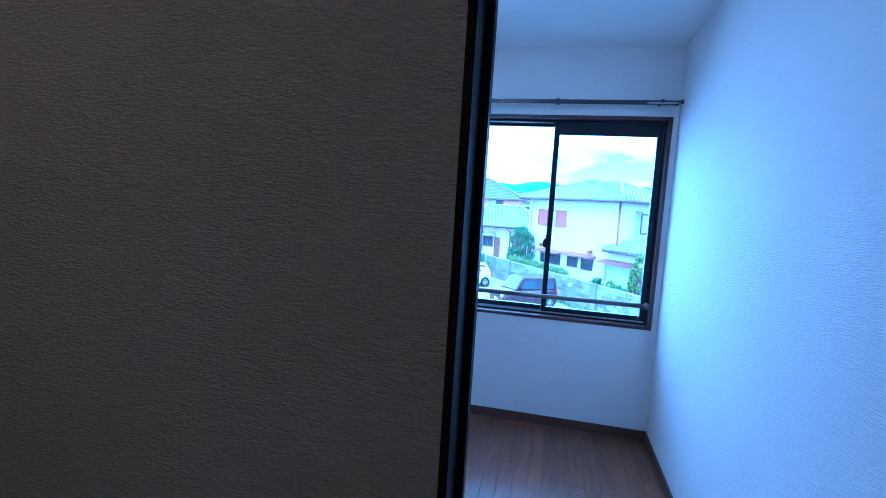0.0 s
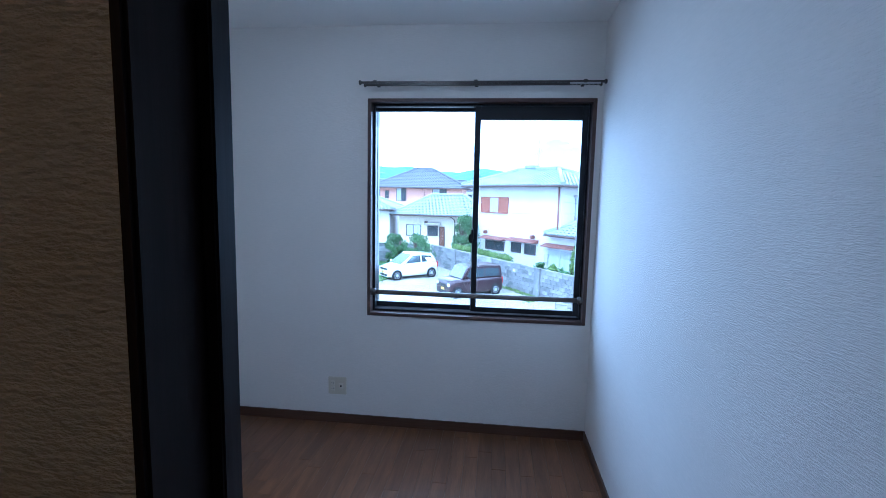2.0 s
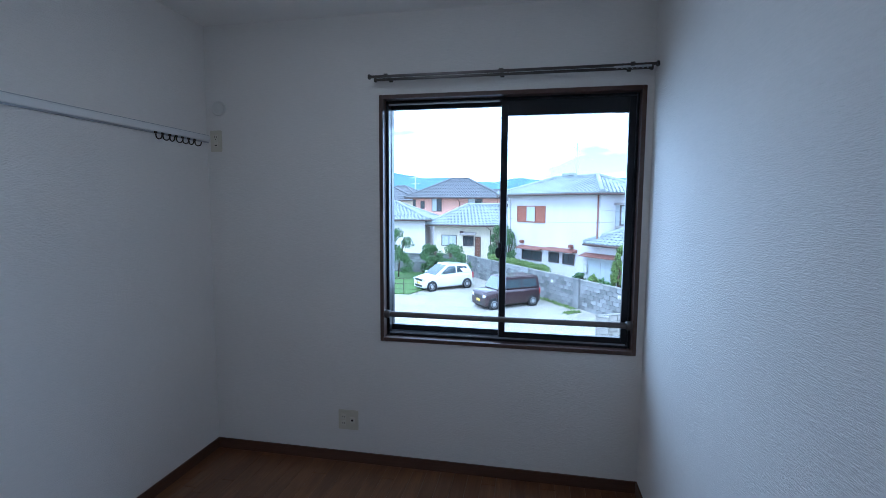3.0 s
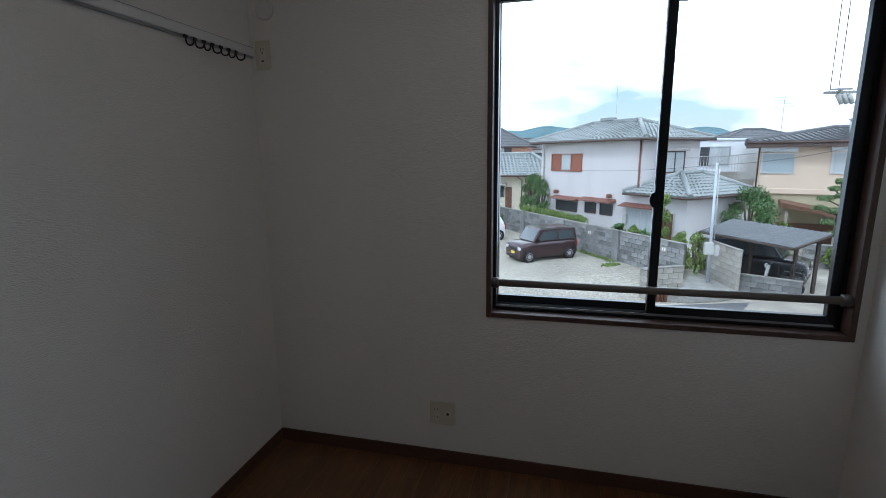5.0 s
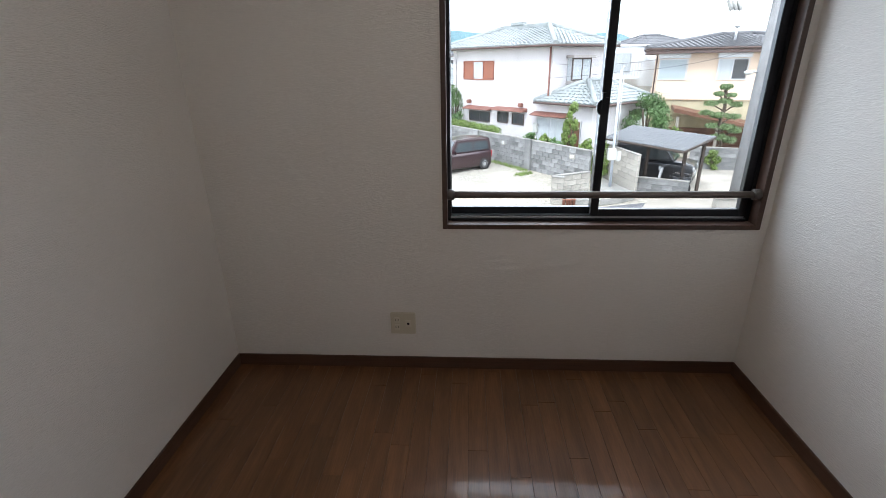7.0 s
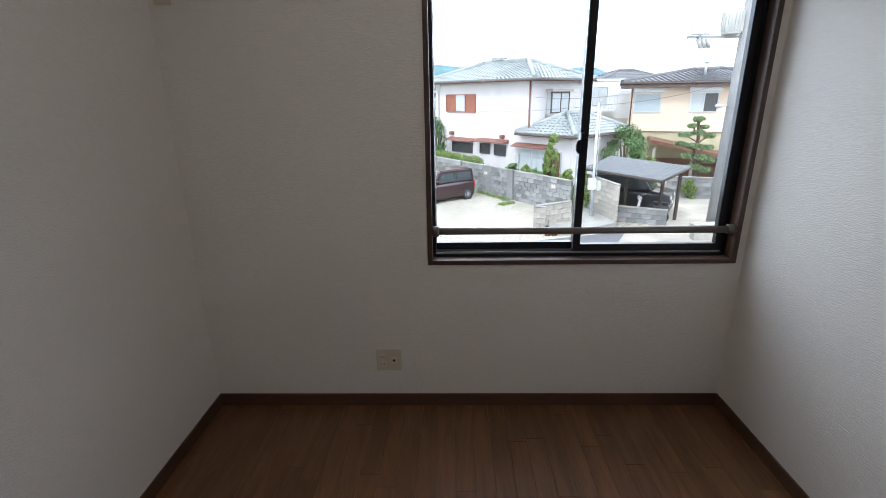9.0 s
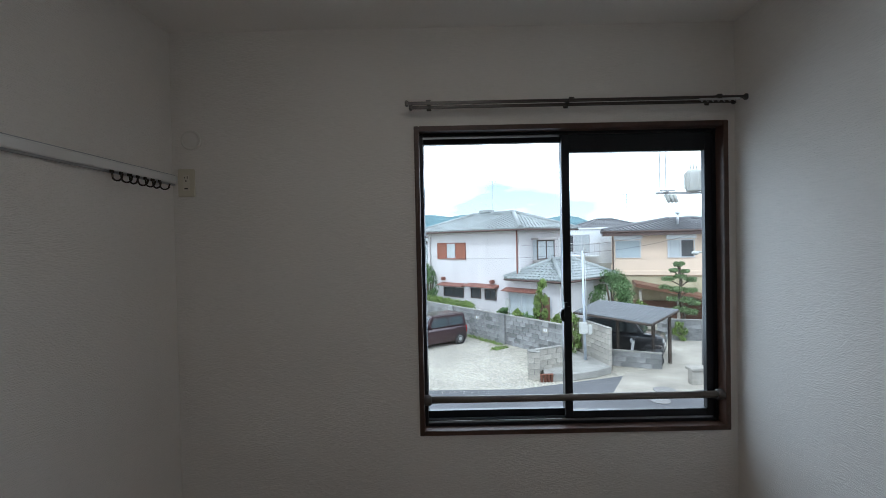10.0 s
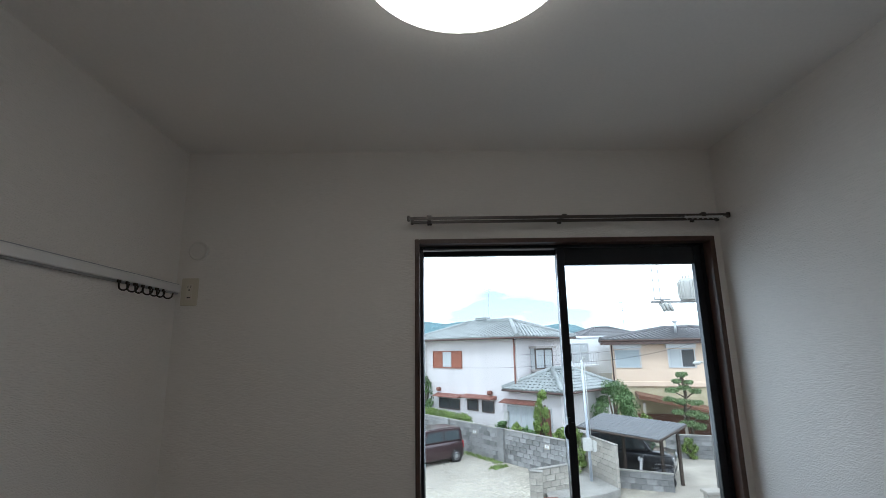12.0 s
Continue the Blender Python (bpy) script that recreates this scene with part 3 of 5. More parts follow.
M_WINDARK = material("dark_window_pane", (0.07, 0.075, 0.08), 0.08)
M_CURTAIN = material("window_with_pale_curtain", (0.46, 0.49, 0.50), 0.25, grain=0.12, grain_scale=(14, 14, 0.5))
M_SHUTTERGREY = material("rolled_shutter", (0.38, 0.43, 0.45), 0.5, grain=0.15, grain_scale=(0.5, 0.5, 60))
M_WFRAME = material("bronze_window_frame", (0.08, 0.06, 0.05), 0.5)
M_WFRAME_ALU = material("silver_window_frame", (0.55, 0.56, 0.57), 0.4, 0.5)
M_WOODDOOR = material("brown_wood_door", (0.15, 0.07, 0.04), 0.55, grain=0.2, grain_scale=(30, 30, 3))
M_MAROON = material("maroon_car_paint", (0.040, 0.018, 0.022), 0.3, 0.3, coat=0.8, wear=0.05)
M_WHITECAR = material("white_car_paint", (0.78, 0.78, 0.78), 0.3, coat=0.8, wear=0.03)
M_NAVYCAR = material("black_car_paint", (0.015, 0.017, 0.022), 0.3, coat=0.8)
M_CARGLASS = material("car_glass", (0.07, 0.09, 0.10), 0.04, 0.35, coat=1.0)
M_TYRE = material("tyre_rubber", (0.02, 0.02, 0.02), 0.8)
M_RIM = material("wheel_cover", (0.55, 0.56, 0.58), 0.35, 0.7)
M_TRIM = material("black_trim", (0.018, 0.018, 0.02), 0.5)
M_HEADLIGHT = material("headlight_lens", (0.65, 0.66, 0.68), 0.1, coat=0.6)
M_TAIL = material("red_tail_lens", (0.35, 0.02, 0.02), 0.2)
M_YELLOWPLATE = material("yellow_plate", (0.75, 0.55, 0.08), 0.5)
M_POLE = material("pale_steel_pole", (0.50, 0.54, 0.60), 0.5, 0.2, wear=0.12)
M_UTIL = material("utility_pole_concrete", (0.28, 0.28, 0.28), 0.85, wear=0.15, grain=0.1)
M_BOXGREY = material("meter_box_grey", (0.48, 0.48, 0.45), 0.6, wear=0.1)
M_CABLE = material("cable_black", (0.03, 0.03, 0.03), 0.6)
M_CPROOF = material("carport_sheet", (0.12, 0.125, 0.13), 0.75, wear=0.2, grain=0.1, grain_scale=(8, 8, 8))
M_BOLT = material("pale_bolt_caps", (0.55, 0.55, 0.55), 0.5)
M_DARKWOOD = material("dark_weathered_timber", (0.06, 0.045, 0.035), 0.8, grain=0.2, grain_scale=(40, 40, 40))
M_IRON = material("cast_iron_cover", (0.20, 0.19, 0.18), 0.7, grain=0.2, grain_scale=(30, 30, 30))
M_TERRA = material("terracotta", (0.20, 0.085, 0.055), 0.85, wear=0.2)
M_ROOMWALL_OUT = material("apartment_render", (0.55, 0.54, 0.52), 0.9, wear=0.1, grain=0.05)

# ---- ground, road ----
bm = bm_new()
add_box(bm, (-1500, -1500, G - 0.3), (1500, 2500, G))
tagged(part("ground", bm, M_GRAVEL, kind="structure"), "pale gravel ground of the parking yard", "ground")


def sheet(name, pts, z, mat, label, category="road"):
    bm = bm_new()
    add_prism(bm, pts, G - 0.1, z, "Z")
    return tagged(part(name, bm, mat, kind="structure"), label, category)


def edge_y(x):
    return 12.9 + 0.29 * x


sheet("road", [(-60, 1.2), (60, 1.2), (60, edge_y(60)), (10, edge_y(10) + 0.2), (3.6, edge_y(3.6)), (-60, edge_y(-60) + 20)], G + 0.012, M_ASPHALT, "grey worn asphalt lane")
sheet("driveway", [(6.2, edge_y(6.2) - 2.0), (14, edge_y(14) - 2.5), (40, edge_y(40)), (30, 27), (11.6, 23.5), (9.6, 16.4), (7.7, 15.4)], G + 0.024, M_CONC, "pale concrete driveway between the houses", "pavement")
sheet("grass_verge", [(-30, 22.0), (-4.9, 22.8), (-3.9, 26.2), (-4.4, 31.5), (-30, 31.5)], G + 0.05, M_GRASS, "patch of rough green grass", "grass")
bm = bm_new()
rnd = random.Random(11)
pos, faces = [], []
for k in range(7000):
    y = rnd.uniform(13.6, 24)
    x = rnd.uniform(-3.5, 4.0)
    if y < edge_y(x) + 0.1 or x > 3.9 + (20.7 - y) * 0.66 - 0.3:
        continue
    r = rnd.uniform(0.015, 0.05)
    a = rnd.uniform(0, 6.28)
    n0 = len(pos)
    for j in range(4):
        pos.append((x + r * math.cos(a + j * 1.57) * rnd.uniform(0.7, 1.2), y + r * math.sin(a + j * 1.57), G - 0.004))
    pos.append((x + rnd.uniform(-0.3, 0.3) * r, y, G + r * rnd.uniform(0.4, 0.8)))
    faces += [(n0 + j, n0 + (j + 1) % 4, n0 + 4) for j in range(4)]
bm.free()
me = bpy.data.meshes.new("gravel_stones")
me.from_pydata(pos, [], faces)
me.materials.append(M_PEBBLE)
tagged(new("gravel_stones", me), "loose pale gravel stones on the yard", "gravel", kind="stuff")

for x, y, r in ((8.3, 13.5, 0.36), (7.7, 12.5, 0.30), (5.1, 11.7, 0.33)):
    bm = bm_new()
    add_lathe(bm, [(r, 0), (r, 0.012), (r * 0.92, 0.014), (r * 0.9, 0.010), (r * 0.5, 0.012), (0.01, 0.012)], (x, y, G + 0.024 if y > 12 else G + 0.012), "Z", 28)
    tagged(part("manhole_cover", bm, M_IRON), "round cast iron manhole cover in the lane", "manhole cover", "manhole covers")

# the building this room is in
bm = bm_new()
add_box(bm, (-6, -9, G), (8, -0.02, -0.2))
tagged(part("apartment_wall", bm, M_ROOMWALL_OUT, kind="structure"), "pale rendered lower storey of the apartment building", "wall")


# ---- block walls ----
BLOCKS = {}


def block_mesh(key, lx, t, h, mat):
    if key not in BLOCKS:
        bm = bm_new()
        add_box(bm, (-lx / 2 + 0.007, -t / 2, 0.007), (lx / 2 - 0.007, t / 2, h - 0.007))
        bmesh.ops.recalc_face_normals(bm, faces=bm.faces)
        bmesh.ops.bevel(bm, geom=list(bm.edges), offset=0.006, segments=1, affect="EDGES")
        me = bpy.data.meshes.new("block")
        bm.to_mesh(me)
        bm.free()
        me.materials.append(mat)
        BLOCKS[key] = me
    return BLOCKS[key]


def block_wall(name, a, b, courses, label, mat, pillars=(), bl=0.4, bh=0.2, cap=True, seed=1):
    """A wall of concrete blocks from a to b on the ground, with pillars at distances."""
    ang = math.atan2(b[1] - a[1], b[0] - a[0])
    length = math.hypot(b[0] - a[0], b[1] - a[1])
    w = thing(name, pose(a[0], a[1], G, 0, 0, math.degrees(ang)), label, "wall", kind="structure")
    bm = bm_new()
    add_box(bm, (0.01, -0.035, -0.05), (length - 0.01, 0.035, courses * bh - 0.01))
    part("core", bm, M_MORTAR, w)
    n = round(length / bl)
    step = length / n
    rr = random.Random(seed)
    for c in range(courses):
        off = step / 2 if c % 2 else 0
        for i in range(n + (1 if off else 0)):
            x0, x1 = max(0, i * step - off), min(length, (i + 1) * step - off)
            lx = x1 - x0
            if lx < 0.05:
                continue
            ob = new("block", block_mesh((name, round(lx, 3)), lx, 0.12, bh, mat))
            ob.location = ((x0 + x1) / 2, rr.uniform(-0.003, 0.003), c * bh)
            ob.parent = w
    for p in pillars:
        bm = bm_new()
        add_box(bm, (p - 0.2, -0.17, -0.02), (p + 0.2, -0.065, courses * bh + 0.02))
        add_box(bm, (p - 0.22, -0.19, courses * bh + 0.02), (p + 0.22, -0.064, courses * bh + 0.07))
        soften(bm, 0.01, 1)
        part("pillar", bm, M_BLOCK, w)
    if cap:
        bm = bm_new()
        add_box(bm, (-0.01, -0.075, courses * bh), (length + 0.01, 0.075, courses * bh + 0.05))
        soften(bm, 0.012, 1)
        part("coping", bm, M_CONC_STAIN, w)
    return w


block_wall("block_wall", (-2.75, 30.9), (6.15, 18.0), 7, "weathered grey concrete block wall round the yard", M_BLOCK, (3.4, 7.6, 11.9), bl=0.4, seed=2)
block_wall("low_block_wall", (4.12, 15.15), (5.62, 15.90), 5, "low pale concrete block wall beside the yard", M_BLOCK_PALE, seed=3)
block_wall("low_block_wall_end", (4.12, 15.07), (4.52, 14.95), 5, "short pale end of the low block wall", M_BLOCK_PALE, seed=4)
block_wall("carport_wall", (7.72, 16.75), (9.36, 15.95), 3, "low grey block wall in front of the carport", M_BLOCK, seed=5, cap=True)
block_wall("gate_wall", (11.6, 21.3), (13.6, 20.6), 5, "grey garden wall beside the driveway", M_BLOCK, seed=6)
block_wall("back_wall", (-8.6, 31.3), (-2.9, 31.0), 7, "stained grey block wall behind the grass", M_BLOCK, bl=0.5, seed=7)

# parking bay plates on the wall, their marks too faint to read
for s_, z_ in ((9.95, 0.95), (14.7, 0.95)):
    sg = thing("bay_plate", pose(-2.75 + 8.9 * s_ / 15.67 - 0.827 * 0.075, 30.9 - 12.9 * s_ / 15.67 - 0.562 * 0.075, G + z_, 0, 0, -55.4), "small white parking bay plate on the block wall", "sign", "parking bay plates")
    box_part("board", (-0.16, -0.012, 0), (0.16, 0.004, 0.2), M_BLOCK_PALE, sg)
    for k in (-0.06, 0.06):
        box_part("mark", (k - 0.03, -0.016, 0.05), (k + 0.03, -0.011, 0.17), M_RENDER_WHITE, sg)

# smooth concrete wall, planter kerb, terracotta bits
block_wall("slab_wall", (6.87, 18.6), (7.39, 15.9), 8, "tall pale stained block wall beside the pole", M_BLOCK_PALE, bl=0.6, seed=8)
bm = bm_new()
add_prism(bm, [(4.65, 14.8), (5.6, 14.72), (6.6, 15.1), (7.3, 15.6), (7.25, 16.0), (6.8, 18.2), (6.3, 17.8), (5.72, 16.05), (4.7, 15.6)], G, G + 0.27, "Z")
soften(bm, 0.02, 1)
tagged(part("planter_kerb", bm, M_CONC_STAIN, kind="structure"), "raised concrete kerb bed at the foot of the pole", "kerb")
# upright pipe shapes stand in for loose reddish rubble
for k in range(4):
    bm = bm_new()
    add_lathe(bm, [(0.05, 0), (0.055, 0.24), (0.065, 0.25), (0.065, 0.28), (0.04, 0.28)], (0, 0, 0), "Z", 12)
    ob = part("terracotta_pipe", bm, M_TERRA)
    ob.location = (4.52 + k * 0.12, 14.72 + 0.01 * k, G + 0.005)
    tagged(ob, "short upright terracotta pipe shape in place of rubble at the kerb", "pipe", "terracotta pipes")
bm = bm_new()
add_box(bm, (9.45, 13.95, G), (11.6, 14.25, G + 0.50))
add_box(bm, (9.39, 13.88, G + 0.50), (11.67, 14.32, G + 0.60))
soften(bm, 0.02, 1)
tagged(part("white_wall_end", bm, M_BLOCK_PALE, kind="structure"), "low pale block wall with a coping", "wall")


# ---- houses ----
def hip_roof(parent, x0, x1, y0, y1, z, h, ov, mat, ridge=None, course=0.24, thick=0.10):
    """A hipped roof over a rectangle: tile courses as steps, ridge and hip caps, fascia."""
    X0, X1, Y0, Y1 = x0 - ov, x1 + ov, y0 - ov, y1 + ov
    lx, ly = X1 - X0, Y1 - Y0
    inset = min(lx, ly) / 2
    if ridge is not None:
        inset = min(inset, ridge)
    if lx >= ly:
        ra, rb = Vector((X0 + inset, (Y0 + Y1) / 2, z + h)), Vector((X1 - inset, (Y0 + Y1) / 2, z + h))
    else:
        ra, rb = Vector(((X0 + X1) / 2, Y0 + inset, z + h)), Vector(((X0 + X1) / 2, Y1 - inset, z + h))
    c = [Vector((X0, Y0, z)), Vector((X1, Y0, z)), Vector((X1, Y1, z)), Vector((X0, Y1, z))]
    if lx >= ly:
        slopes = [(c[0], c[1], rb, ra), (c[1], c[2], rb, rb), (c[2], c[3], ra, rb), (c[3], c[0], ra, ra)]
        hips = [(c[0], ra), (c[3], ra), (c[1], rb), (c[2], rb)]
    else:
        slopes = [(c[0], c[1], ra, ra), (c[1], c[2], rb, ra), (c[2], c[3], rb, rb), (c[3], c[0], ra, rb)]
        hips = [(c[0], ra), (c[1], ra), (c[2], rb), (c[3], rb)]
    bm = bm_new()
    for a, b, d, e in slopes:
        run = ((d + e) / 2 - (a + b) / 2).length
        n = max(4, int(run / course))
        nrm = (b - a).cross(e - a).normalized()
        for k in range(n):
            f0, f1 = k / n, (k + 1) / n
            p, q = a.lerp(e, f0), b.lerp(d, f0)
            r, s = b.lerp(d, f1), a.lerp(e, f1)
            lift = nrm * 0.038
            m = max(1, int((q - p).length / 0.15))
            low, up, back = [], [], []
            for j in range(m + 1):
                wave = nrm * (0.055 if j % 2 else 0.0)
                low.append(bm.verts.new(p.lerp(q, j / m)))
                up.append(bm.verts.new(p.lerp(q, j / m) + lift + wave))
                back.append(bm.verts.new(s.lerp(r, j / m) + wave))
            for j in range(m):
                bm.faces.new((low[j], low[j + 1], up[j + 1], up[j]))
                bm.faces.new((up[j], up[j + 1], back[j + 1], back[j]))
    roof = part("roof", bm, mat, parent, recalc=False)
    bm = bm_new()
    for a, b in hips + [(ra, rb)]:
        if (a - b).length > 0.1:
            add_tube(bm, a + Vector((0, 0, 0.05)), b + Vector((0, 0, 0.08)), 0.13, n=8)
    part("ridge_cap", bm, mat, roof)
    bm = bm_new()
    add_box(bm, (X0 + 0.03, Y0 + 0.03, z - thick), (X1 - 0.03, Y1 - 0.03, z - 0.005))
    part("eaves", bm, M_FASCIA, roof, "brown eaves board")
    bm = bm_new()
    for a, b in ((c[0], c[1]), (c[1], c[2]), (c[3], c[0])):
        add_tube(bm, a + Vector((0, 0, -0.06)), b + Vector((0, 0, -0.06)), 0.055, n=8)
    part("gutter", bm, M_FASCIA, roof)
    return roof


def house_window(parent, x, z, w, h, y=0.0, panes=2, frame_mat=None, pane_mat=None, depth=0.06, hood=0.0, hood_mat=None, side=False, name="window"):
    """A framed window on the front (or, with side, on the end) wall of a house."""
    frame_mat = frame_mat or M_WFRAME
    win = thing(name, pose(x, y, z, 0, 0, 90 if side else 0), "", "")
    win.parent = parent
    for lo, hi in (((-w / 2, -depth, 0), (-w / 2 + 0.05, 0.02, h)), ((w / 2 - 0.05, -depth, 0), (w / 2, 0.02, h)),
                   ((-w / 2 + 0.05, -depth, 0), (w / 2 - 0.05, 0.02, 0.06)), ((-w / 2 + 0.05, -depth, h - 0.05), (w / 2 - 0.05, 0.02, h))):
        box_part("window_frame", lo, hi, frame_mat, win)
    mats = pane_mat if isinstance(pane_mat, (list, tuple)) else [pane_mat or M_WINDARK] * panes
    for k in range(panes):
        a = -w / 2 + 0.05 + k * (w - 0.1) / panes
        b = a + (w - 0.1) / panes
        box_part("pane", (a, -0.022 - 0.01 * (k % 2), 0.06), (b - 0.02, -0.006, h - 0.05), mats[k], win)
        if k < panes - 1:
            box_part("mullion", (b - 0.025, -depth * 0.8, 0.06), (b + 0.02, 0.0, h - 0.05), frame_mat, win)
    if hood:
        bm = bm_new()
        add_prism(bm, [(-hood, h + 0.10), (-hood, h + 0.14), (0.02, h + 0.30), (0.02, h + 0.10)], -w / 2 - 0.2, w / 2 + 0.2, "X")
        soften(bm, 0.01, 1)
        part("hood", bm, hood_mat or M_RUST, win, "red-brown sheet metal hood")
    return win


def pipe(parent, pts, r=0.04, mat=None):
    bm = bm_new()
    add_path(bm, pts, r, 8)
    return part("downpipe", bm, mat or M_FASCIA, parent)


def walls(parent, x0, x1, y0, y1, z0, z1, mat, name="wall", label=""):
    bm = bm_new()
    add_box(bm, (x0, y0, z0), (x1, y1, z1))
    return part(name, bm, mat, parent, label)


# grey-white two-storey house behind the yard wall; origin at its near corner, x along the front
h1 = thing("house", pose(5.32, 24.15, G - 0.25, 0, 0, -48.65), "two-storey grey-white rendered house with grey tiled hip roof", "house", "houses")
walls(h1, -7.9, 0, 0, 4.4, 0, 5.95, M_RENDER_GREY)
hip_roof(h1, -7.9, 0, 0, 4.4, 5.92, 1.02, 0.55, M_TILE)
bm = bm_new()
add_box(bm, (-5.7, 2.05, 6.90), (-2.3, 2.35, 7.14))
add_box(bm, (-5.0, 2.0, 7.08), (-4.0, 2.4, 7.28))
soften(bm, 0.04, 1)
part("ridge_ornament", bm, M_TILE, h1, "raised tiled ridge")
walls(h1, 0.002, 2.65, 0.002, 4.4, 0, 3.15, M_RENDER_GREY, "wing_wall")
hip_roof(h1, -0.2, 2.65, 0.0, 4.4, 3.18, 0.95, 0.5, M_TILE)
w2 = house_window(h1, -5.55, 4.15, 2.65, 1.05, panes=3, pane_mat=[M_SHUTTER, M_CURTAIN, M_SHUTTER], frame_mat=M_SHUTTER)
house_window(h1, -5.4, 1.75, 1.85, 0.62, panes=2, hood=0.5)
house_window(h1, -3.4, 1.82, 0.85, 0.62, panes=2, hood=0.5)
house_window(h1, -2.2, 1.80, 0.9, 0.64, panes=2, hood=0.5)
house_window(h1, 0.15, 0.6, 1.9, 1.75, panes=2, frame_mat=M_WFRAME_ALU, pane_mat=[M_CURTAIN, M_CURTAIN], hood=0.5)
house_window(h1, 1.65, 0.5, 0.85, 1.85, panes=1, frame_mat=M_WFRAME_ALU, pane_mat=[M_WOODDOOR], name="door")
bay = thing("bay_window", (0, 2.0, 4.15), "", "")
bay.parent = h1
bm = bm_new()
add_box(bm, (0, -0.85, -0.15), (0.35, 0.85, 0.0))
soften(bm, 0.01, 1)
part("bay_base", bm, M_SOFFIT, bay)
bm = bm_new()
add_box(bm, (0, -0.95, 1.12), (0.5, 0.95, 1.25))
soften(bm, 0.01, 1)
part("bay_roof", bm, M_SOFFIT, bay)
for yy in (-0.8, 0.0, 0.75):
    box_part("post", (0.28, yy, 0), (0.34, yy + 0.06, 1.12), M_WFRAME, bay)
for za, zb in ((0.0, 0.07), (1.05, 1.12)):
    box_part("window_frame", (0.27, -0.8, za), (0.345, 0.81, zb), M_WFRAME, bay)
for ya, yb in ((-0.74, 0.0), (0.06, 0.74)):
    box_part("pane", (0.30, ya, 0), (0.315, yb, 1.12), M_CURTAIN, bay)
box_part("bay_side", (0.0, -0.8, 0), (0.28, -0.77, 1.12), M_CURTAIN, bay)
box_part("bay_back", (-0.01, -0.8, 0), (0.02, 0.8, 1.12), M_WINDARK, bay)
pipe(h1, [(-0.12, -0.06, 5.85), (-0.12, -0.06, 3.6), (-0.12, -0.06, 3.2)], 0.045, M_RUST)
pipe(h1, [(-7.0, -0.5, 5.85), (-7.6, -0.06, 5.4), (-7.6, -0.06, 0.1)], 0.04, M_RENDER_GREY)
for x in (-6.25, -1.95):
    box_part("vent_cowl", (x - 0.12, -0.28, 2.78), (x + 0.12, 0.0, 3.0), M_RUST, h1, "red-brown vent cowl", bevel=0.04)
box_part("meter_box", (-0.95, -0.16, 1.55), (-0.68, 0.0, 2.0), M_BOXGREY, h1, bevel=0.02)
bm = bm_new()
add_path(bm, [(-7.35, -0.1, 1.5), (-6.6, -0.15, 0.9)], 0.05, 8)
part("pipe", bm, M_RENDER_WHITE, h1)
bm = bm_new()
add_tube(bm, (-4.3, 2.6, 6.9), (-4.3, 2.6, 9.2), 0.02, n=6)
for k in range(5):
    add_tube(bm, (-4.7 + 0.08 * k, 2.6, 9.15 - 0.12 * k), (-3.9 - 0.08 * k, 2.6, 9.25 - 0.12 * k), 0.012, n=5)
part("aerial", bm, M_POLE, h1, "thin television aerial")

# peach two-storey house
h2 = thing("house", pose(12.0, 28, G - 0.48, 0, 0, -18), "two-storey peach rendered house with a low brown roof", "house", "houses")
walls(h2, 0, 8.5, 0, 7, 3.2, 5.8, M_RENDER_TAN)
walls(h2, -0.05, 8.5, 0.05, 7, 0, 3.2, M_RENDER_OLIVE, "lower_wall", "olive rendered lower storey")
bm = bm_new()
add_box(bm, (-0.06, -0.06, 3.15), (8.56, 7, 3.45))
soften(bm, 0.03, 1)
part("band", bm, M_RENDER_TAN, h2)
hip_roof(h2, 0, 8.5, 0, 7, 5.95, 0.72, 0.75, M_TILE_BROWN, thick=0.3)
for x, pm in ((0.78, [M_SHUTTERGREY]), (3.78, [M_CURTAIN, M_WINDARK])):
    house_window(h2, x, 4.25, 1.5, 1.1, panes=len(pm), frame_mat=M_WFRAME_ALU, pane_mat=pm, hood=0)
    box_part("shutter_box", (x - 0.82, -0.22, 5.4), (x + 0.82, 0, 5.66), M_WFRAME_ALU, h2, "white shutter box", bevel=0.02)
pipe(h2, [(-0.1, -0.3, 5.8), (-0.12, -0.08, 5.5), (-0.12, -0.08, 2.4)])
bm = bm_new()
add_prism(bm, [(1.0, 2.7), (6.6, 1.6), (6.6, 1.75), (1.0, 2.9)], -2.6, 0.0, "Y")
part("lean_to_roof", bm, M_WOODDOOR, h2, "sloping brown lean-to roof")
# flat brown panel: the dim garage interior is put into its colour
box_part("garage_opening", (0.9, -0.04, 0.0), (6.2, 0.06, 1.6), M_WOODDOOR, h2)
for x in (1.2, 3.2, 6.2):
    box_part("post", (x, -2.4, 0), (x + 0.14, -2.26, 2.5 - (x - 1.0) * 0.2), M_CONC, h2)
bm = bm_new()
add_tube(bm, (3.8, 1.2, 6.3), (3.8, 1.2, 7.0), 0.07, n=10)
add_lathe(bm, [(0.12, 6.98), (0.14, 7.0), (0.14, 7.06), (0.02, 7.14)], (3.8, 1.2, 0), "Z", 12)
part("flue", bm, M_WFRAME_ALU, h2)
bm = bm_new()
add_tube(bm, (0.9, 3, 6.6), (0.9, 3, 8.6), 0.02, n=6)
for k in range(4):
    add_tube(bm, (0.4, 3, 8.5 - 0.18 * k), (1.4, 3, 8.5 - 0.18 * k), 0.014, n=5)
part("aerial", bm, M_POLE, h2, "thin television aerial")

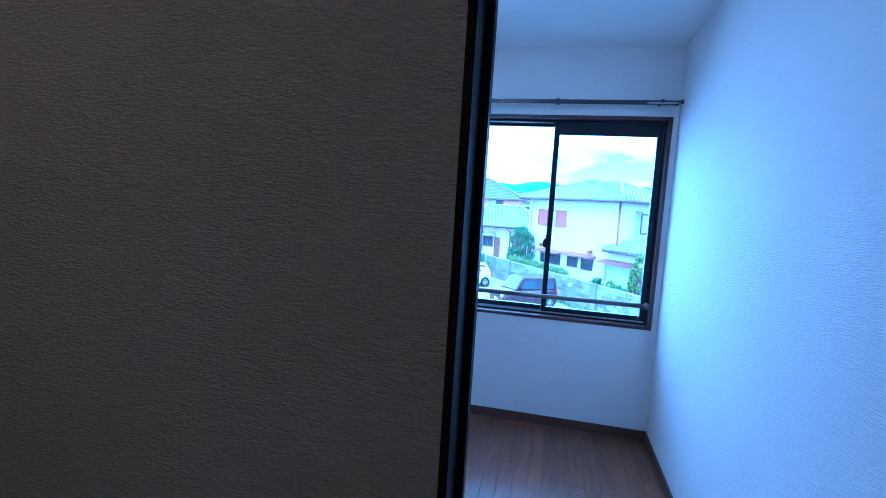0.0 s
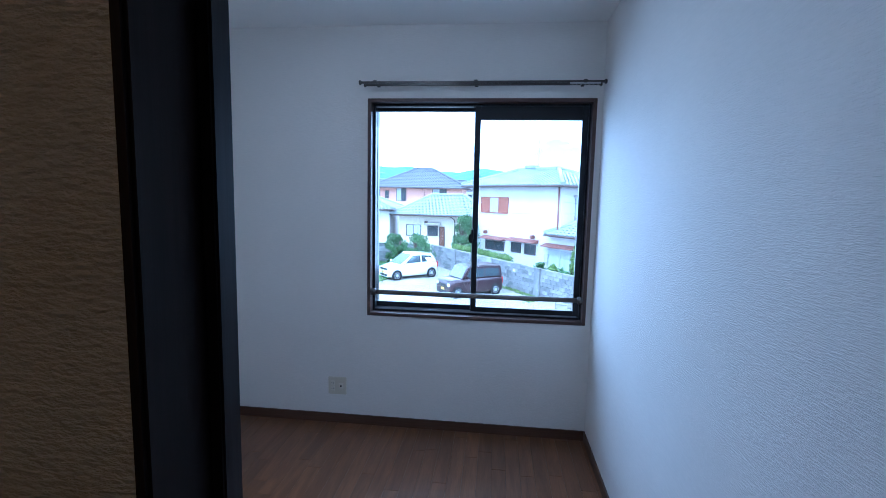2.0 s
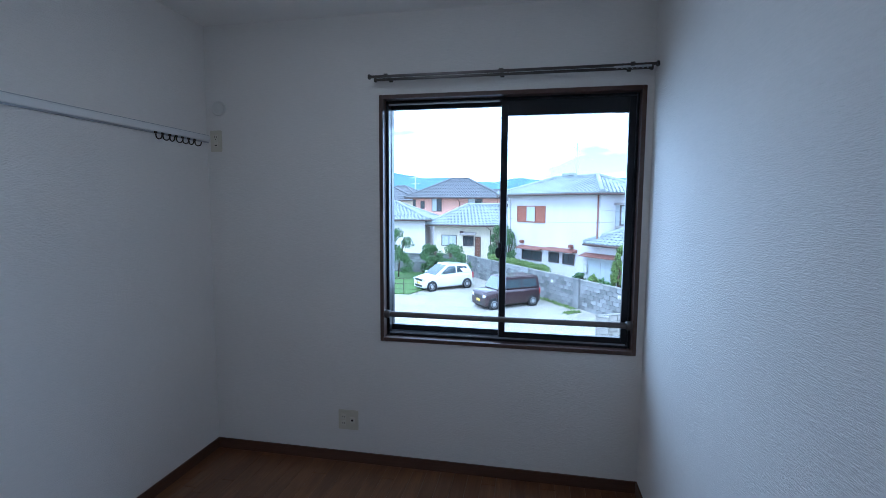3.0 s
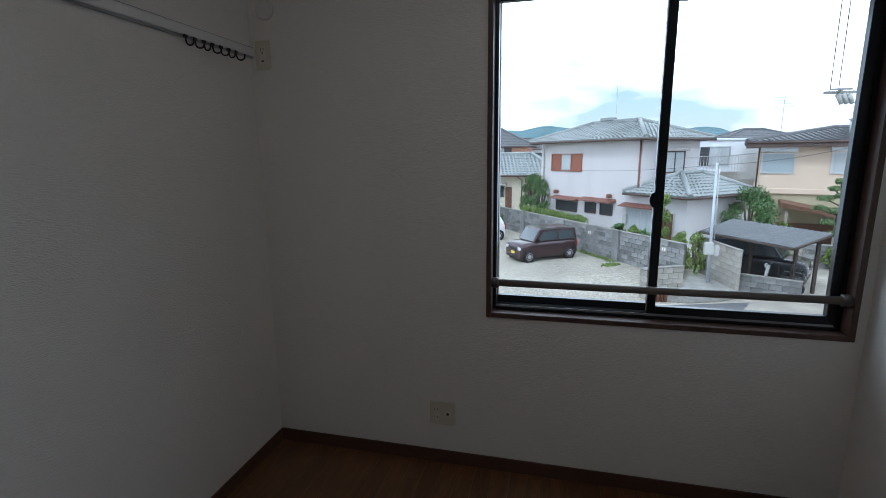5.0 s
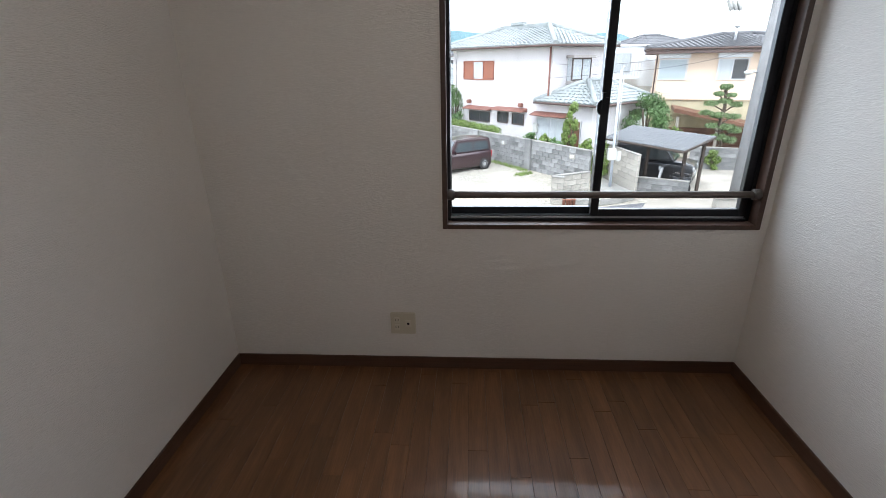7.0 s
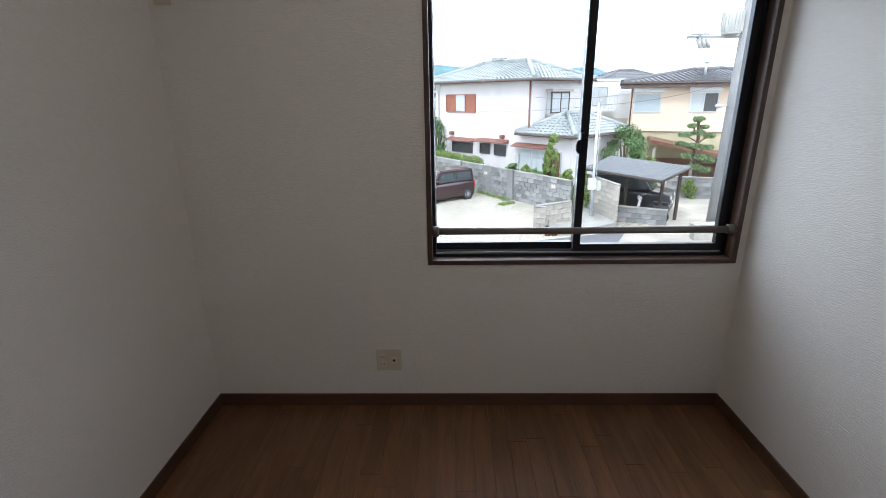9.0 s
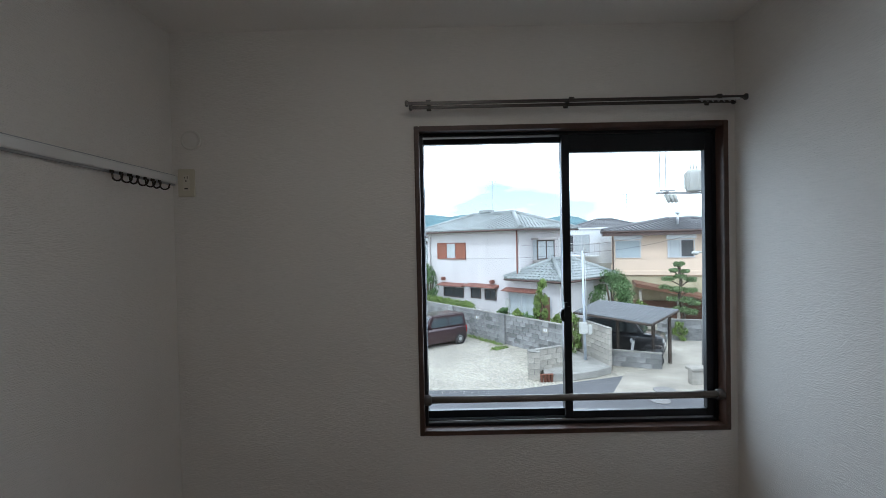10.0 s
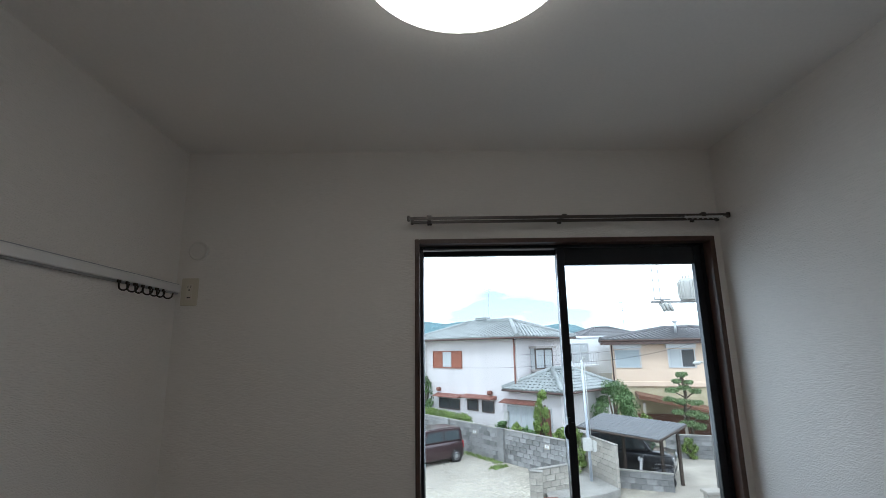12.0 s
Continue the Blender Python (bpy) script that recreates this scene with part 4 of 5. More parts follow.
# white flat-roofed house between them
h3 = thing("house", pose(9.6, 36, G - 0.25, 0, 0, 0), "white flat-roofed two-storey house with a balcony", "house", "houses")
walls(h3, 0, 5.6, 0, 6, 0, 6.0, M_RENDER_WHITE)
bm = bm_new()
add_box(bm, (-0.1, -0.1, 6.0), (5.7, 6.1, 6.15))
soften(bm, 0.03, 1)
part("parapet", bm, M_RENDER_WHITE, h3)
house_window(h3, 2.3, 4.2, 2.0, 1.4, panes=3, frame_mat=M_WFRAME_ALU, pane_mat=[M_WINDARK, M_CURTAIN, M_CURTAIN])
bal = thing("balcony", (2.3, 0, 3.95), "", "")
bal.parent = h3
box_part("slab", (-1.5, -0.9, -0.12), (1.5, 0, 0), M_RENDER_WHITE, bal)
box_part("handrail", (-1.5, -0.92, 0.95), (1.5, -0.86, 1.0), M_WFRAME_ALU, bal)
for k in range(16):
    box_part("baluster", (-1.48 + k * 0.196, -0.9, 0), (-1.45 + k * 0.196, -0.88, 0.95), M_WFRAME_ALU, bal)
box_part("sign_board", (4.0, -0.08, 2.7), (5.5, 0, 3.3), M_BOXGREY, h3, bevel=0.02)

# cream bungalow
h4 = thing("house", pose(-1.38, 36, G - 0.15, 0, 0, -6), "cream single-storey house with grey tiled hip roof", "house", "houses")
walls(h4, -5.0, 0, 0, 4.6, 0, 3.5, M_RENDER_CREAM)
hip_roof(h4, -5.0, 2.4, 0, 4.6, 3.5, 1.6, 0.6, M_TILE)
house_window(h4, -3.7, 1.7, 1.3, 0.95, panes=2, pane_mat=[M_CURTAIN, M_CURTAIN])
house_window(h4, -2.05, 1.75, 0.9, 0.85, panes=2, hood=0.5, hood_mat=M_SOFFIT)
house_window(h4, -1.25, 0.9, 0.5, 1.65, panes=1, pane_mat=[M_WOODDOOR], name="door")
pipe(h4, [(-0.5, -0.5, 3.4), (-0.2, -0.06, 3.1), (-0.2, -0.06, 0.1)])
box_part("vent_cowl", (-2.75, -0.25, 2.75), (-2.45, 0, 3.0), M_FASCIA, h4, bevel=0.05)

# salmon two-storey house
h5 = thing("house", pose(-12.2, 52, G - 0.2, 0, 0, 0), "two-storey salmon rendered house with grey hip roof", "house", "houses")
walls(h5, 0, 10, 0, 8, 0, 6.0, M_RENDER_PINK)
hip_roof(h5, 0, 10, 0, 8, 6.0, 2.35, 0.8, M_TILE_BROWN, course=0.4)
house_window(h5, 2.9, 4.4, 1.2, 1.6, panes=2, pane_mat=[M_CURTAIN, M_WINDARK])
house_window(h5, 1.2, 4.7, 0.5, 0.9, panes=1)
house_window(h5, 7.4, 4.4, 1.7, 1.6, panes=2, pane_mat=[M_CURTAIN, M_WINDARK])
house_window(h5, 0.2, 3.4, 0.35, 2.4, panes=1)
pipe(h5, [(5.4, -0.7, 5.9), (5.6, -0.06, 5.5), (5.6, -0.06, 0.1)])

# low grey house at the far side, and farther roofs
h6 = thing("house", pose(-7.05, 36, G, 0, 0, 4), "low grey rendered house with tiled roof", "house", "houses")
walls(h6, -7, 0, 0, 6, 0, 3.7, M_RENDER_GREY)
hip_roof(h6, -7, 0, 0, 6, 3.75, 1.4, 0.5, M_TILE)
for x, y, w, d, hh, rh, mt, rot in ((-20, 66, 9, 8, 5.6, 2.2, M_RENDER_CREAM, 10), (-26, 90, 10, 8, 6.4, 2.4, M_RENDER_WHITE, -8), (-5, 78, 11, 8, 5.8, 1.8, M_RENDER_WHITE, 6), (4, 92, 10, 8, 6.6, 2.0, M_RENDER_GREY, -12), (13.5, 62, 9, 8, 6.6, 1.4, M_RENDER_WHITE, 0), (-38, 80, 10, 8, 5.6, 2.2, M_RENDER_GREY, 15), (24, 60, 10, 8, 6.0, 1.6, M_RENDER_CREAM, 5), (28, 33, 8, 8, 5.6, 1.6, M_RENDER_WHITE, 0)):
    hh_ = thing("house", pose(x, y, G, 0, 0, rot), "distant rendered house with a grey hip roof", "house", "houses")
    walls(hh_, -w / 2, w / 2, 0, d, 0, hh, mt)
    hip_roof(hh_, -w / 2, w / 2, 0, d, hh, rh, 0.6, M_TILE_BROWN, course=0.6)
    house_window(hh_, -w / 4, hh - 1.7, 1.6, 1.1, panes=2)
    house_window(hh_, w / 4, hh - 1.7, 1.6, 1.1, panes=2)

# wooded hills on the horizon
bm = bm_new()
rows_ = []
for j, (yy, zz) in enumerate(((900, G - 1), (1000, 0.45), (1120, 1.0), (1400, 0.7))):
    row = []
    for i in range(121):
        x = -1300 + i * 22
        ridge = 60 + 26 * noise.noise((x / 260, 3.1, 0)) + 12 * noise.noise((x / 70, 7.7, 0)) + 3 * noise.noise((x / 16, 1.2, j)) - 0.03 * x
        row.append(bm.verts.new((x, yy + 40 * noise.noise((x / 120, j, 5)), G - 1 if j == 0 else zz * max(14, ridge))))
    rows_.append(row)
for a, b in zip(rows_, rows_[1:]):
    for i in range(120):
        bm.faces.new((a[i], a[i + 1], b[i + 1], b[i])).smooth = True
tagged(part("hills", bm, M_HILL, kind="structure"), "distant wooded hills, haze put into their blue-green colour", "hills")

# far mast
mast = thing("radio_mast", (-29.0, 120, G), "thin grey lattice mast rising behind the roofs", "mast")
bm = bm_new()
add_tube(bm, (0, 0, 0), (0, 0, 18), 0.25, 0.08, n=6)
part("pole", bm, M_POLE, mast)
for z in (9, 10.5, 12):
    bm = bm_new()
    add_box(bm, (-1.3, -0.06, z), (1.3, 0.06, z + 0.12))
    part("cross_arm", bm, M_POLE, mast)


# ---- vehicles ----
def wheel(parent, x, y, r=0.28, w=0.17):
    s = 1 if y > 0 else -1
    hub = thing("wheel", (x, y, r), "", "")
    hub.parent = parent
    bm = bm_new()
    add_lathe(bm, [(r * 0.66, -w / 2), (r * 0.93, -w / 2), (r, -w / 2 + 0.03), (r, w / 2 - 0.03), (r * 0.93, w / 2), (r * 0.66, w / 2)], (0, 0, 0), "Y", 28)
    part("tyre", bm, M_TYRE, hub)
    bm = bm_new()
    add_lathe(bm, [(r * 0.68, s * (w / 2 - 0.02)), (r * 0.66, s * (w / 2 + 0.006)), (r * 0.5, s * (w / 2 - 0.006)), (r * 0.16, s * (w / 2 + 0.012)), (0.01, s * (w / 2 + 0.014))], (0, 0, 0), "Y", 24)
    part("rim", bm, M_RIM, hub)
    for k in range(6):
        a = k * math.pi / 3
        bm = bm_new()
        add_tube(bm, (0.42 * r * math.cos(a), s * (w / 2 - 0.004), 0.42 * r * math.sin(a)), (0.42 * r * math.cos(a), s * (w / 2 + 0.010), 0.42 * r * math.sin(a)), r * 0.085, n=8)
        part("rim_slot", bm, M_TRIM, hub)


def loft(bm, sections):
    """Skin over cross-sections with the same number of points."""
    rings = [[bm.verts.new(p) for p in s] for s in sections]
    n = len(rings[0])
    for a, b in zip(rings, rings[1:]):
        for k in range(n):
            bm.faces.new((a[k], a[(k + 1) % n], b[(k + 1) % n], b[k])).smooth = True
    bm.faces.new(rings[0][::-1])
    bm.faces.new(rings[-1])


def car(at, lower, roof, width, paint, wheels_x, glass, label, boxy, plate_mat):
    """lower: (x, belt height) from tail to nose; roof: four (x, z) corners of the cabin; width at the belt."""
    c = thing("car", at, label, "car", "parked cars")
    hw = width / 2
    bm = bm_new()
    secs = []
    for x, z, f in lower:
        y = hw * f
        secs.append([(x, -y * 0.94, 0.2), (x, -y, 0.32), (x, -y, z - 0.16), (x, -y * 0.96, z - 0.03), (x, -y * 0.8, z), (x, y * 0.8, z), (x, y * 0.96, z - 0.03), (x, y, z - 0.16), (x, y, 0.32), (x, y * 0.94, 0.2)])
    loft(bm, secs)
    body = part("body", bm, paint, c)
    (xa, za), (xb, zb), (xc, zc), (xd, zd) = roof      # rear belt, rear roof, front roof, front belt
    t = 0.90 if boxy else 0.80
    bm = bm_new()
    prof = [(xa, za, 0.97), (xb, zb, t), ((xb + xc) / 2, (zb + zc) / 2 + 0.025, t), (xc, zc, t), (xd, zd, 0.95)]
    rings = []
    for s in (-1, 1):
        rings.append([bm.verts.new((x, s * hw * f, z)) for x, z, f in prof])
    n = len(prof)
    for k in range(n - 1):
        bm.faces.new((rings[0][k], rings[0][k + 1], rings[1][k + 1], rings[1][k]))
    bm.faces.new(rings[0])
    bm.faces.new(rings[1][::-1])
    bm.faces.new((rings[0][0], rings[1][0], rings[1][-1], rings[0][-1]))
    soften(bm, 0.05, 3)
    cabin = part("cabin", bm, paint, c)

    def on_side(x, z, s):
        f = 0.97 + (t - 0.97) * (z - min(za, zd)) / (max(zb, zc) - min(za, zd))
        return (x, s * (hw * f + 0.004), z)

    for s in (-1, 1):
        for quad in glass:
            bm = bm_new()
            vs = [bm.verts.new(on_side(x, z, s)) for x, z in quad]
            f = bm.faces.new(vs)
            ex = bmesh.ops.extrude_face_region(bm, geom=[f])
            bmesh.ops.translate(bm, verts=[v for v in ex["geom"] if isinstance(v, bmesh.types.BMVert)], vec=(0, -s * 0.02, 0))
            part("side_window", bm, M_CARGLASS, cabin)
        for x in (0.25, -0.62):
            bm = bm_new()
            add_box(bm, (x - 0.08, s * hw * 0.985 - 0.02, za - 0.16), (x + 0.08, s * hw * 0.985 + 0.03, za - 0.13))
            soften(bm, 0.008, 1)
            part("door_handle", bm, paint, body)
        bm = bm_new()
        add_box(bm, (xd - 0.32, s * hw - 0.02 if s > 0 else s * hw - 0.18, zd + 0.02), (xd - 0.22, s * hw + 0.18 if s > 0 else s * hw + 0.02, zd + 0.17))
        soften(bm, 0.03, 2)
        part("mirror", bm, paint, c)
        for x in wheels_x:
            bm = bm_new()
            add_lathe(bm, [(0.335, s * (hw * 0.99)), (0.335, s * (hw + 0.006)), (0.31, s * (hw + 0.006)), (0.31, s * hw * 0.99)], (x, 0, 0.28), "Y", 28)
            part("wheel_arch", bm, M_TRIM, body)
            wheel(c, x, s * (hw - 0.065))
        xn, zn = lower[-1][0], lower[-1][1]
        bm = bm_new()
        y0, y1 = sorted((s * hw * 0.58, s * hw * 0.90))
        add_box(bm, (xn - 0.22, y0, 0.60), (xn + 0.015, y1, 0.60 + (0.17 if boxy else 0.12)))
        soften(bm, 0.025, 2)
        part("headlight", bm, M_HEADLIGHT, body)
        bm = bm_new()
        y0, y1 = sorted((s * hw * 0.80, s * hw * 0.97))
        add_box(bm, (lower[0][0] - 0.015, y0, 0.6), (lower[0][0] + 0.1, y1, 0.95))
        soften(bm, 0.02, 2)
        part("tail_light", bm, M_TAIL, body)
    # windscreen and rear screen, slightly proud
    for (x0, z0, f0), (x1, z1, f1), off in (((xd, zd, 0.95), (xc, zc, t), 1), ((xa, za, 0.97), (xb, zb, t), -1)):
        d = Vector((x1 - x0, 0, z1 - z0))
        nn = Vector((d.z, 0, -d.x)).normalized()
        nn = nn if nn.x * off > 0 else -nn
        bm = bm_new()
        pts = [(x0 + d.x * 0.08, -hw * f0 * 0.9, z0 + d.z * 0.08), (x0 + d.x * 0.08, hw * f0 * 0.9, z0 + d.z * 0.08),
               (x0 + d.x * 0.9, hw * f1 * 0.9, z0 + d.z * 0.9), (x0 + d.x * 0.9, -hw * f1 * 0.9, z0 + d.z * 0.9)]
        f = bm.faces.new([bm.verts.new(Vector(p) + nn * 0.008) for p in pts])
        ex = bmesh.ops.extrude_face_region(bm, geom=[f])
        bmesh.ops.translate(bm, verts=[v for v in ex["geom"] if isinstance(v, bmesh.types.BMVert)], vec=-nn * 0.03)
        part("windscreen" if off > 0 else "rear_window", bm, M_CARGLASS, cabin)
    xn = lower[-1][0]
    for nm, lo, hi, mt in (("grille", (xn - 0.05, -hw * 0.55, 0.58), (xn + 0.012, hw * 0.55, 0.70), M_TRIM),
                           ("air_intake", (xn - 0.05, -hw * 0.6, 0.24), (xn + 0.014, hw * 0.6, 0.36), M_TRIM),
                           ("number_plate", (xn - 0.02, -0.16, 0.40), (xn + 0.022, 0.16, 0.52), plate_mat)):
        box_part(nm, lo, hi, mt, body, bevel=0.008)
    return c


car(pose(0.55, 21.1, G, 0, 0, 216.5) @ Matrix.Scale(0.94, 4), [(-1.69, 0.92, 0.93), (-1.6, 0.98, 0.99), (-0.6, 0.98, 1.0), (0.8, 0.98, 1.0), (1.25, 0.96, 0.98), (1.62, 0.88, 0.95), (1.70, 0.72, 0.90)],
    [(-1.66, 0.95), (-1.55, 1.60), (0.55, 1.62), (0.98, 0.96)], 1.475, M_MAROON, (1.2, -1.2),
    [[(-1.45, 1.04), (-1.40, 1.45), (-0.52, 1.47), (-0.52, 1.04)], [(-0.44, 1.04), (-0.44, 1.47), (0.42, 1.47), (0.68, 1.04)]],
    "dark maroon boxy small van parked on gravel", True, M_YELLOWPLATE)
car(pose(-3.42, 25.29, G, 0, 0, 221.5), [(-1.68, 0.85, 0.90), (-1.58, 0.95, 0.97), (-0.6, 0.95, 1.0), (0.5, 0.92, 1.0), (1.1, 0.86, 0.98), (1.55, 0.74, 0.92), (1.69, 0.60, 0.82)],
    [(-1.62, 0.92), (-1.30, 1.45), (0.05, 1.50), (1.0, 0.86)], 1.475, M_WHITECAR, (1.2, -1.2),
    [[(-1.35, 1.0), (-1.18, 1.32), (-0.52, 1.38), (-0.52, 0.98)], [(-0.44, 0.98), (-0.44, 1.38), (0.05, 1.38), (0.62, 0.95)]],
    "white small hatchback parked beside the grass", False, M_YELLOWPLATE)
car(pose(9.05, 19.02, G, 0, 0, 330), [(-1.69, 0.92, 0.93), (-1.6, 0.98, 0.99), (-0.6, 0.98, 1.0), (0.8, 0.98, 1.0), (1.25, 0.96, 0.98), (1.62, 0.88, 0.95), (1.70, 0.72, 0.90)],
    [(-1.66, 0.95), (-1.55, 1.55), (0.55, 1.57), (0.98, 0.96)], 1.475, M_NAVYCAR, (1.2, -1.2),
    [[(-1.45, 1.04), (-1.40, 1.42), (-0.52, 1.44), (-0.52, 1.04)], [(-0.44, 1.04), (-0.44, 1.44), (0.42, 1.44), (0.68, 1.04)]],
    "black small car parked under the carport", True, M_WHITECAR)

# scooter under the carport
sc = thing("motor_scooter", pose(8.95, 16.75, G, 0, 0, 150), "small dark scooter with white shield under the carport", "scooter")
for x in (-0.55, 0.6):
    bm = bm_new()
    add_lathe(bm, [(0.14, -0.04), (0.21, -0.045), (0.23, -0.02), (0.23, 0.02), (0.21, 0.045), (0.14, 0.04)], (x, 0, 0.23), "Y", 20)
    part("tyre", bm, M_TYRE, sc)
bm = bm_new()
loft(bm, [[(-0.75, -0.1, 0.45), (-0.75, 0.1, 0.45), (-0.75, 0.1, 0.7), (-0.75, -0.1, 0.7)], [(-0.2, -0.14, 0.3), (-0.2, 0.14, 0.3), (-0.2, 0.14, 0.72), (-0.2, -0.14, 0.72)], [(0.0, -0.14, 0.25), (0.0, 0.14, 0.25), (0.0, 0.14, 0.33), (0.0, -0.14, 0.33)], [(0.4, -0.12, 0.25), (0.4, 0.12, 0.25), (0.4, 0.12, 0.33), (0.4, -0.12, 0.33)]])
part("body", bm, M_NAVYCAR, sc)
box_part("seat", (-0.72, -0.12, 0.70), (-0.12, 0.12, 0.80), M_TRIM, sc, bevel=0.03)
bm = bm_new()
add_prism(bm, [(0.38, 0.3), (0.46, 0.3), (0.36, 0.98), (0.28, 0.98)], -0.17, 0.17, "Y")
soften(bm, 0.03, 2)
part("leg_shield", bm, M_WHITECAR, sc)
bm = bm_new()
add_path(bm, [(0.2, -0.32, 1.02), (0.3, -0.12, 1.0), (0.3, 0.12, 1.0), (0.2, 0.32, 1.02)], 0.018, 8)
part("handlebar", bm, M_TRIM, sc)
bm = bm_new()
add_lathe(bm, [(0.01, 0), (0.09, 0.02), (0.1, 0.06), (0.06, 0.1)], (0.36, 0, 0.92), "X", 14)
part("headlight", bm, M_HEADLIGHT, sc)

# ---- carport ----
cp = thing("carport", (8.4, 17.2, G), "carport with a dark corrugated sheet roof on timber posts", "carport")
cp_c = [Vector(p) - Vector((8.4, 17.2, G)) for p in ((6.6, 18.05, -1.58), (8.72, 15.4, -1.68), (10.35, 16.65, -1.36), (8.1, 19.3, -1.25))]
bm = bm_new()
nx, ny = 40, 2
grid = [[[None, None] for _ in range(ny + 1)] for _ in range(nx + 1)]
for i in range(nx + 1):
    for j in range(ny + 1):
        p = cp_c[0].lerp(cp_c[1], i / nx).lerp(cp_c[3].lerp(cp_c[2], i / nx), j / ny)
        z = 0.012 * (1 if i % 2 else -1)
        grid[i][j] = [bm.verts.new(p + Vector((0, 0, z))), bm.verts.new(p + Vector((0, 0, z - 0.02)))]
for i in range(nx):
    for j in range(ny):
        for s in (0, 1):
            bm.faces.new([grid[a][b][s] for a, b in ((i, j), (i + 1, j), (i + 1, j + 1), (i, j + 1))])
roof_cp = part("roof_sheet", bm, M_CPROOF, cp)
for i in range(9):
    for j in range(5):
        p = cp_c[0].lerp(cp_c[1], (i + 0.5) / 9).lerp(cp_c[3].lerp(cp_c[2], (i + 0.5) / 9), (j + 0.5) / 5)
        bm = bm_new()
        add_tube(bm, p + Vector((0, 0, 0.0)), p + Vector((0, 0, 0.03)), 0.017, 0.012, n=8)
        part("bolt_cap", bm, M_BOLT, roof_cp)
for a, b in ((0, 1), (1, 2), (2, 3), (3, 0)):
    bm = bm_new()
    add_path(bm, [cp_c[a] + Vector((0, 0, -0.06)), cp_c[b] + Vector((0, 0, -0.06))], 0.045, 6)
    part("beam", bm, M_DARKWOOD, cp)
for u, v in ((0.42, 0.5), (0.86, 0.5), (0.08, 0.85), (0.92, 0.92)):
    p = cp_c[0].lerp(cp_c[1], u).lerp(cp_c[3].lerp(cp_c[2], u), v)
    box_part("post", (p.x - 0.05, p.y - 0.05, 0), (p.x + 0.05, p.y + 0.05, p.z - 0.02), M_DARKWOOD, cp)
rl = thing("iron_fence", pose(8.7, 16.27, G + 0.65, 0, 0, -26), "black iron fence on the low wall", "fence")
for z in (0.08, 0.5):
    box_part("rail", (0, -0.015, z), (0.72, 0.015, z + 0.03), M_TRIM, rl)
for k in range(7):
    box_part("bar", (0.01 + k * 0.112, -0.01, 0), (0.03 + k * 0.112, 0.01, 0.53), M_TRIM, rl)

# ---- poles and wires ----
lp = thing("steel_pole", (6.65, 16.65, G + 0.27), "slim pale steel pole carrying a meter box", "pole")
bm = bm_new()
add_tube(bm, (0, 0, 0), (-0.06, 0, 4.3), 0.055, 0.04, n=14)
part("shaft", bm, M_POLE, lp)
bm = bm_new()
add_tube(bm, (0.075, -0.02, 1.6), (0.03, -0.02, 4.1), 0.018, n=8)
part("conduit", bm, M_BOXGREY, lp)
mb = box_part("meter_box", (-0.24, -0.16, 1.05), (0.06, 0.0, 1.5), M_BOXGREY, lp, bevel=0.02)
box_part("meter_box", (0.07, -0.14, 1.0), (0.26, 0.0, 1.4), M_BOXGREY, lp, bevel=0.04)
bm = bm_new()
add_path(bm, [(-0.05, 0, 4.2), (0.02, 0, 4.42), (0.1, 0, 4.36)], 0.025, 8)
part("weatherhead", bm, M_BOXGREY, lp)

up = thing("utility_pole", (10.75, 15.4, G), "concrete utility pole with a transformer and cross-arm", "utility pole")
bm = bm_new()
add_tube(bm, (0, 0, 0), (0.12, 0, 11.5), 0.17, 0.12, n=16)
part("shaft", bm, M_UTIL, up)
tr = thing("transformer", (-0.38, 0, 6.71), "", "")
tr.parent = up
bm = bm_new()
add_lathe(bm, [(0.27, 0), (0.29, 0.03), (0.29, 0.72), (0.25, 0.78), (0.05, 0.82)], (0, 0, 0), "Z", 24)
part("tank", bm, M_BOXGREY, tr)
for k in range(18):
    a = k * 2 * math.pi / 18
    bm = bm_new()
    add_box(bm, (0.285, -0.006, 0.08), (0.335, 0.006, 0.68), Matrix.Rotation(a, 4, "Z"))
    part("cooling_fin", bm, M_BOXGREY, tr)
for a in (0.4, 2.2, 4.0):
    bm = bm_new()
    add_tube(bm, (0.14 * math.cos(a), 0.14 * math.sin(a), 0.78), (0.14 * math.cos(a), 0.14 * math.sin(a), 1.0), 0.03, 0.02, n=8)
    part("bushing", bm, M_BOXGREY, tr)
bm = bm_new()
add_box(bm, (-1.8, -0.04, 6.61), (0.25, 0.04, 6.69))
part("cross_arm", bm, M_UTIL, up)
bm = bm_new()
add_box(bm, (-1.75, -0.3, 6.69), (-1.2, -0.24, 6.74))
add_box(bm, (-1.5, -0.3, 6.64), (-1.44, 0.3, 6.692))
part("bracket", bm, M_UTIL, up)
for k in range(3):
    bm = bm_new()
    add_tube(bm, (-1.45 + 0.16 * k, 0, 6.61), (-1.3 + 0.14 * k, 0, 6.31), 0.07, 0.06, n=10)
    part("cutout_switch", bm, M_BOXGREY, up)
bm = bm_new()
add_path(bm, [(-0.1, 0, 4.45), (-0.3, -0.05, 4.5)], 0.03, 8)
add_lathe(bm, [(0.05, -0.08), (0.14, -0.02), (0.12, 0.04), (0.03, 0.07)], (-0.4, -0.05, 4.45), "Z", 14)
part("street_light", bm, M_BOXGREY, up)


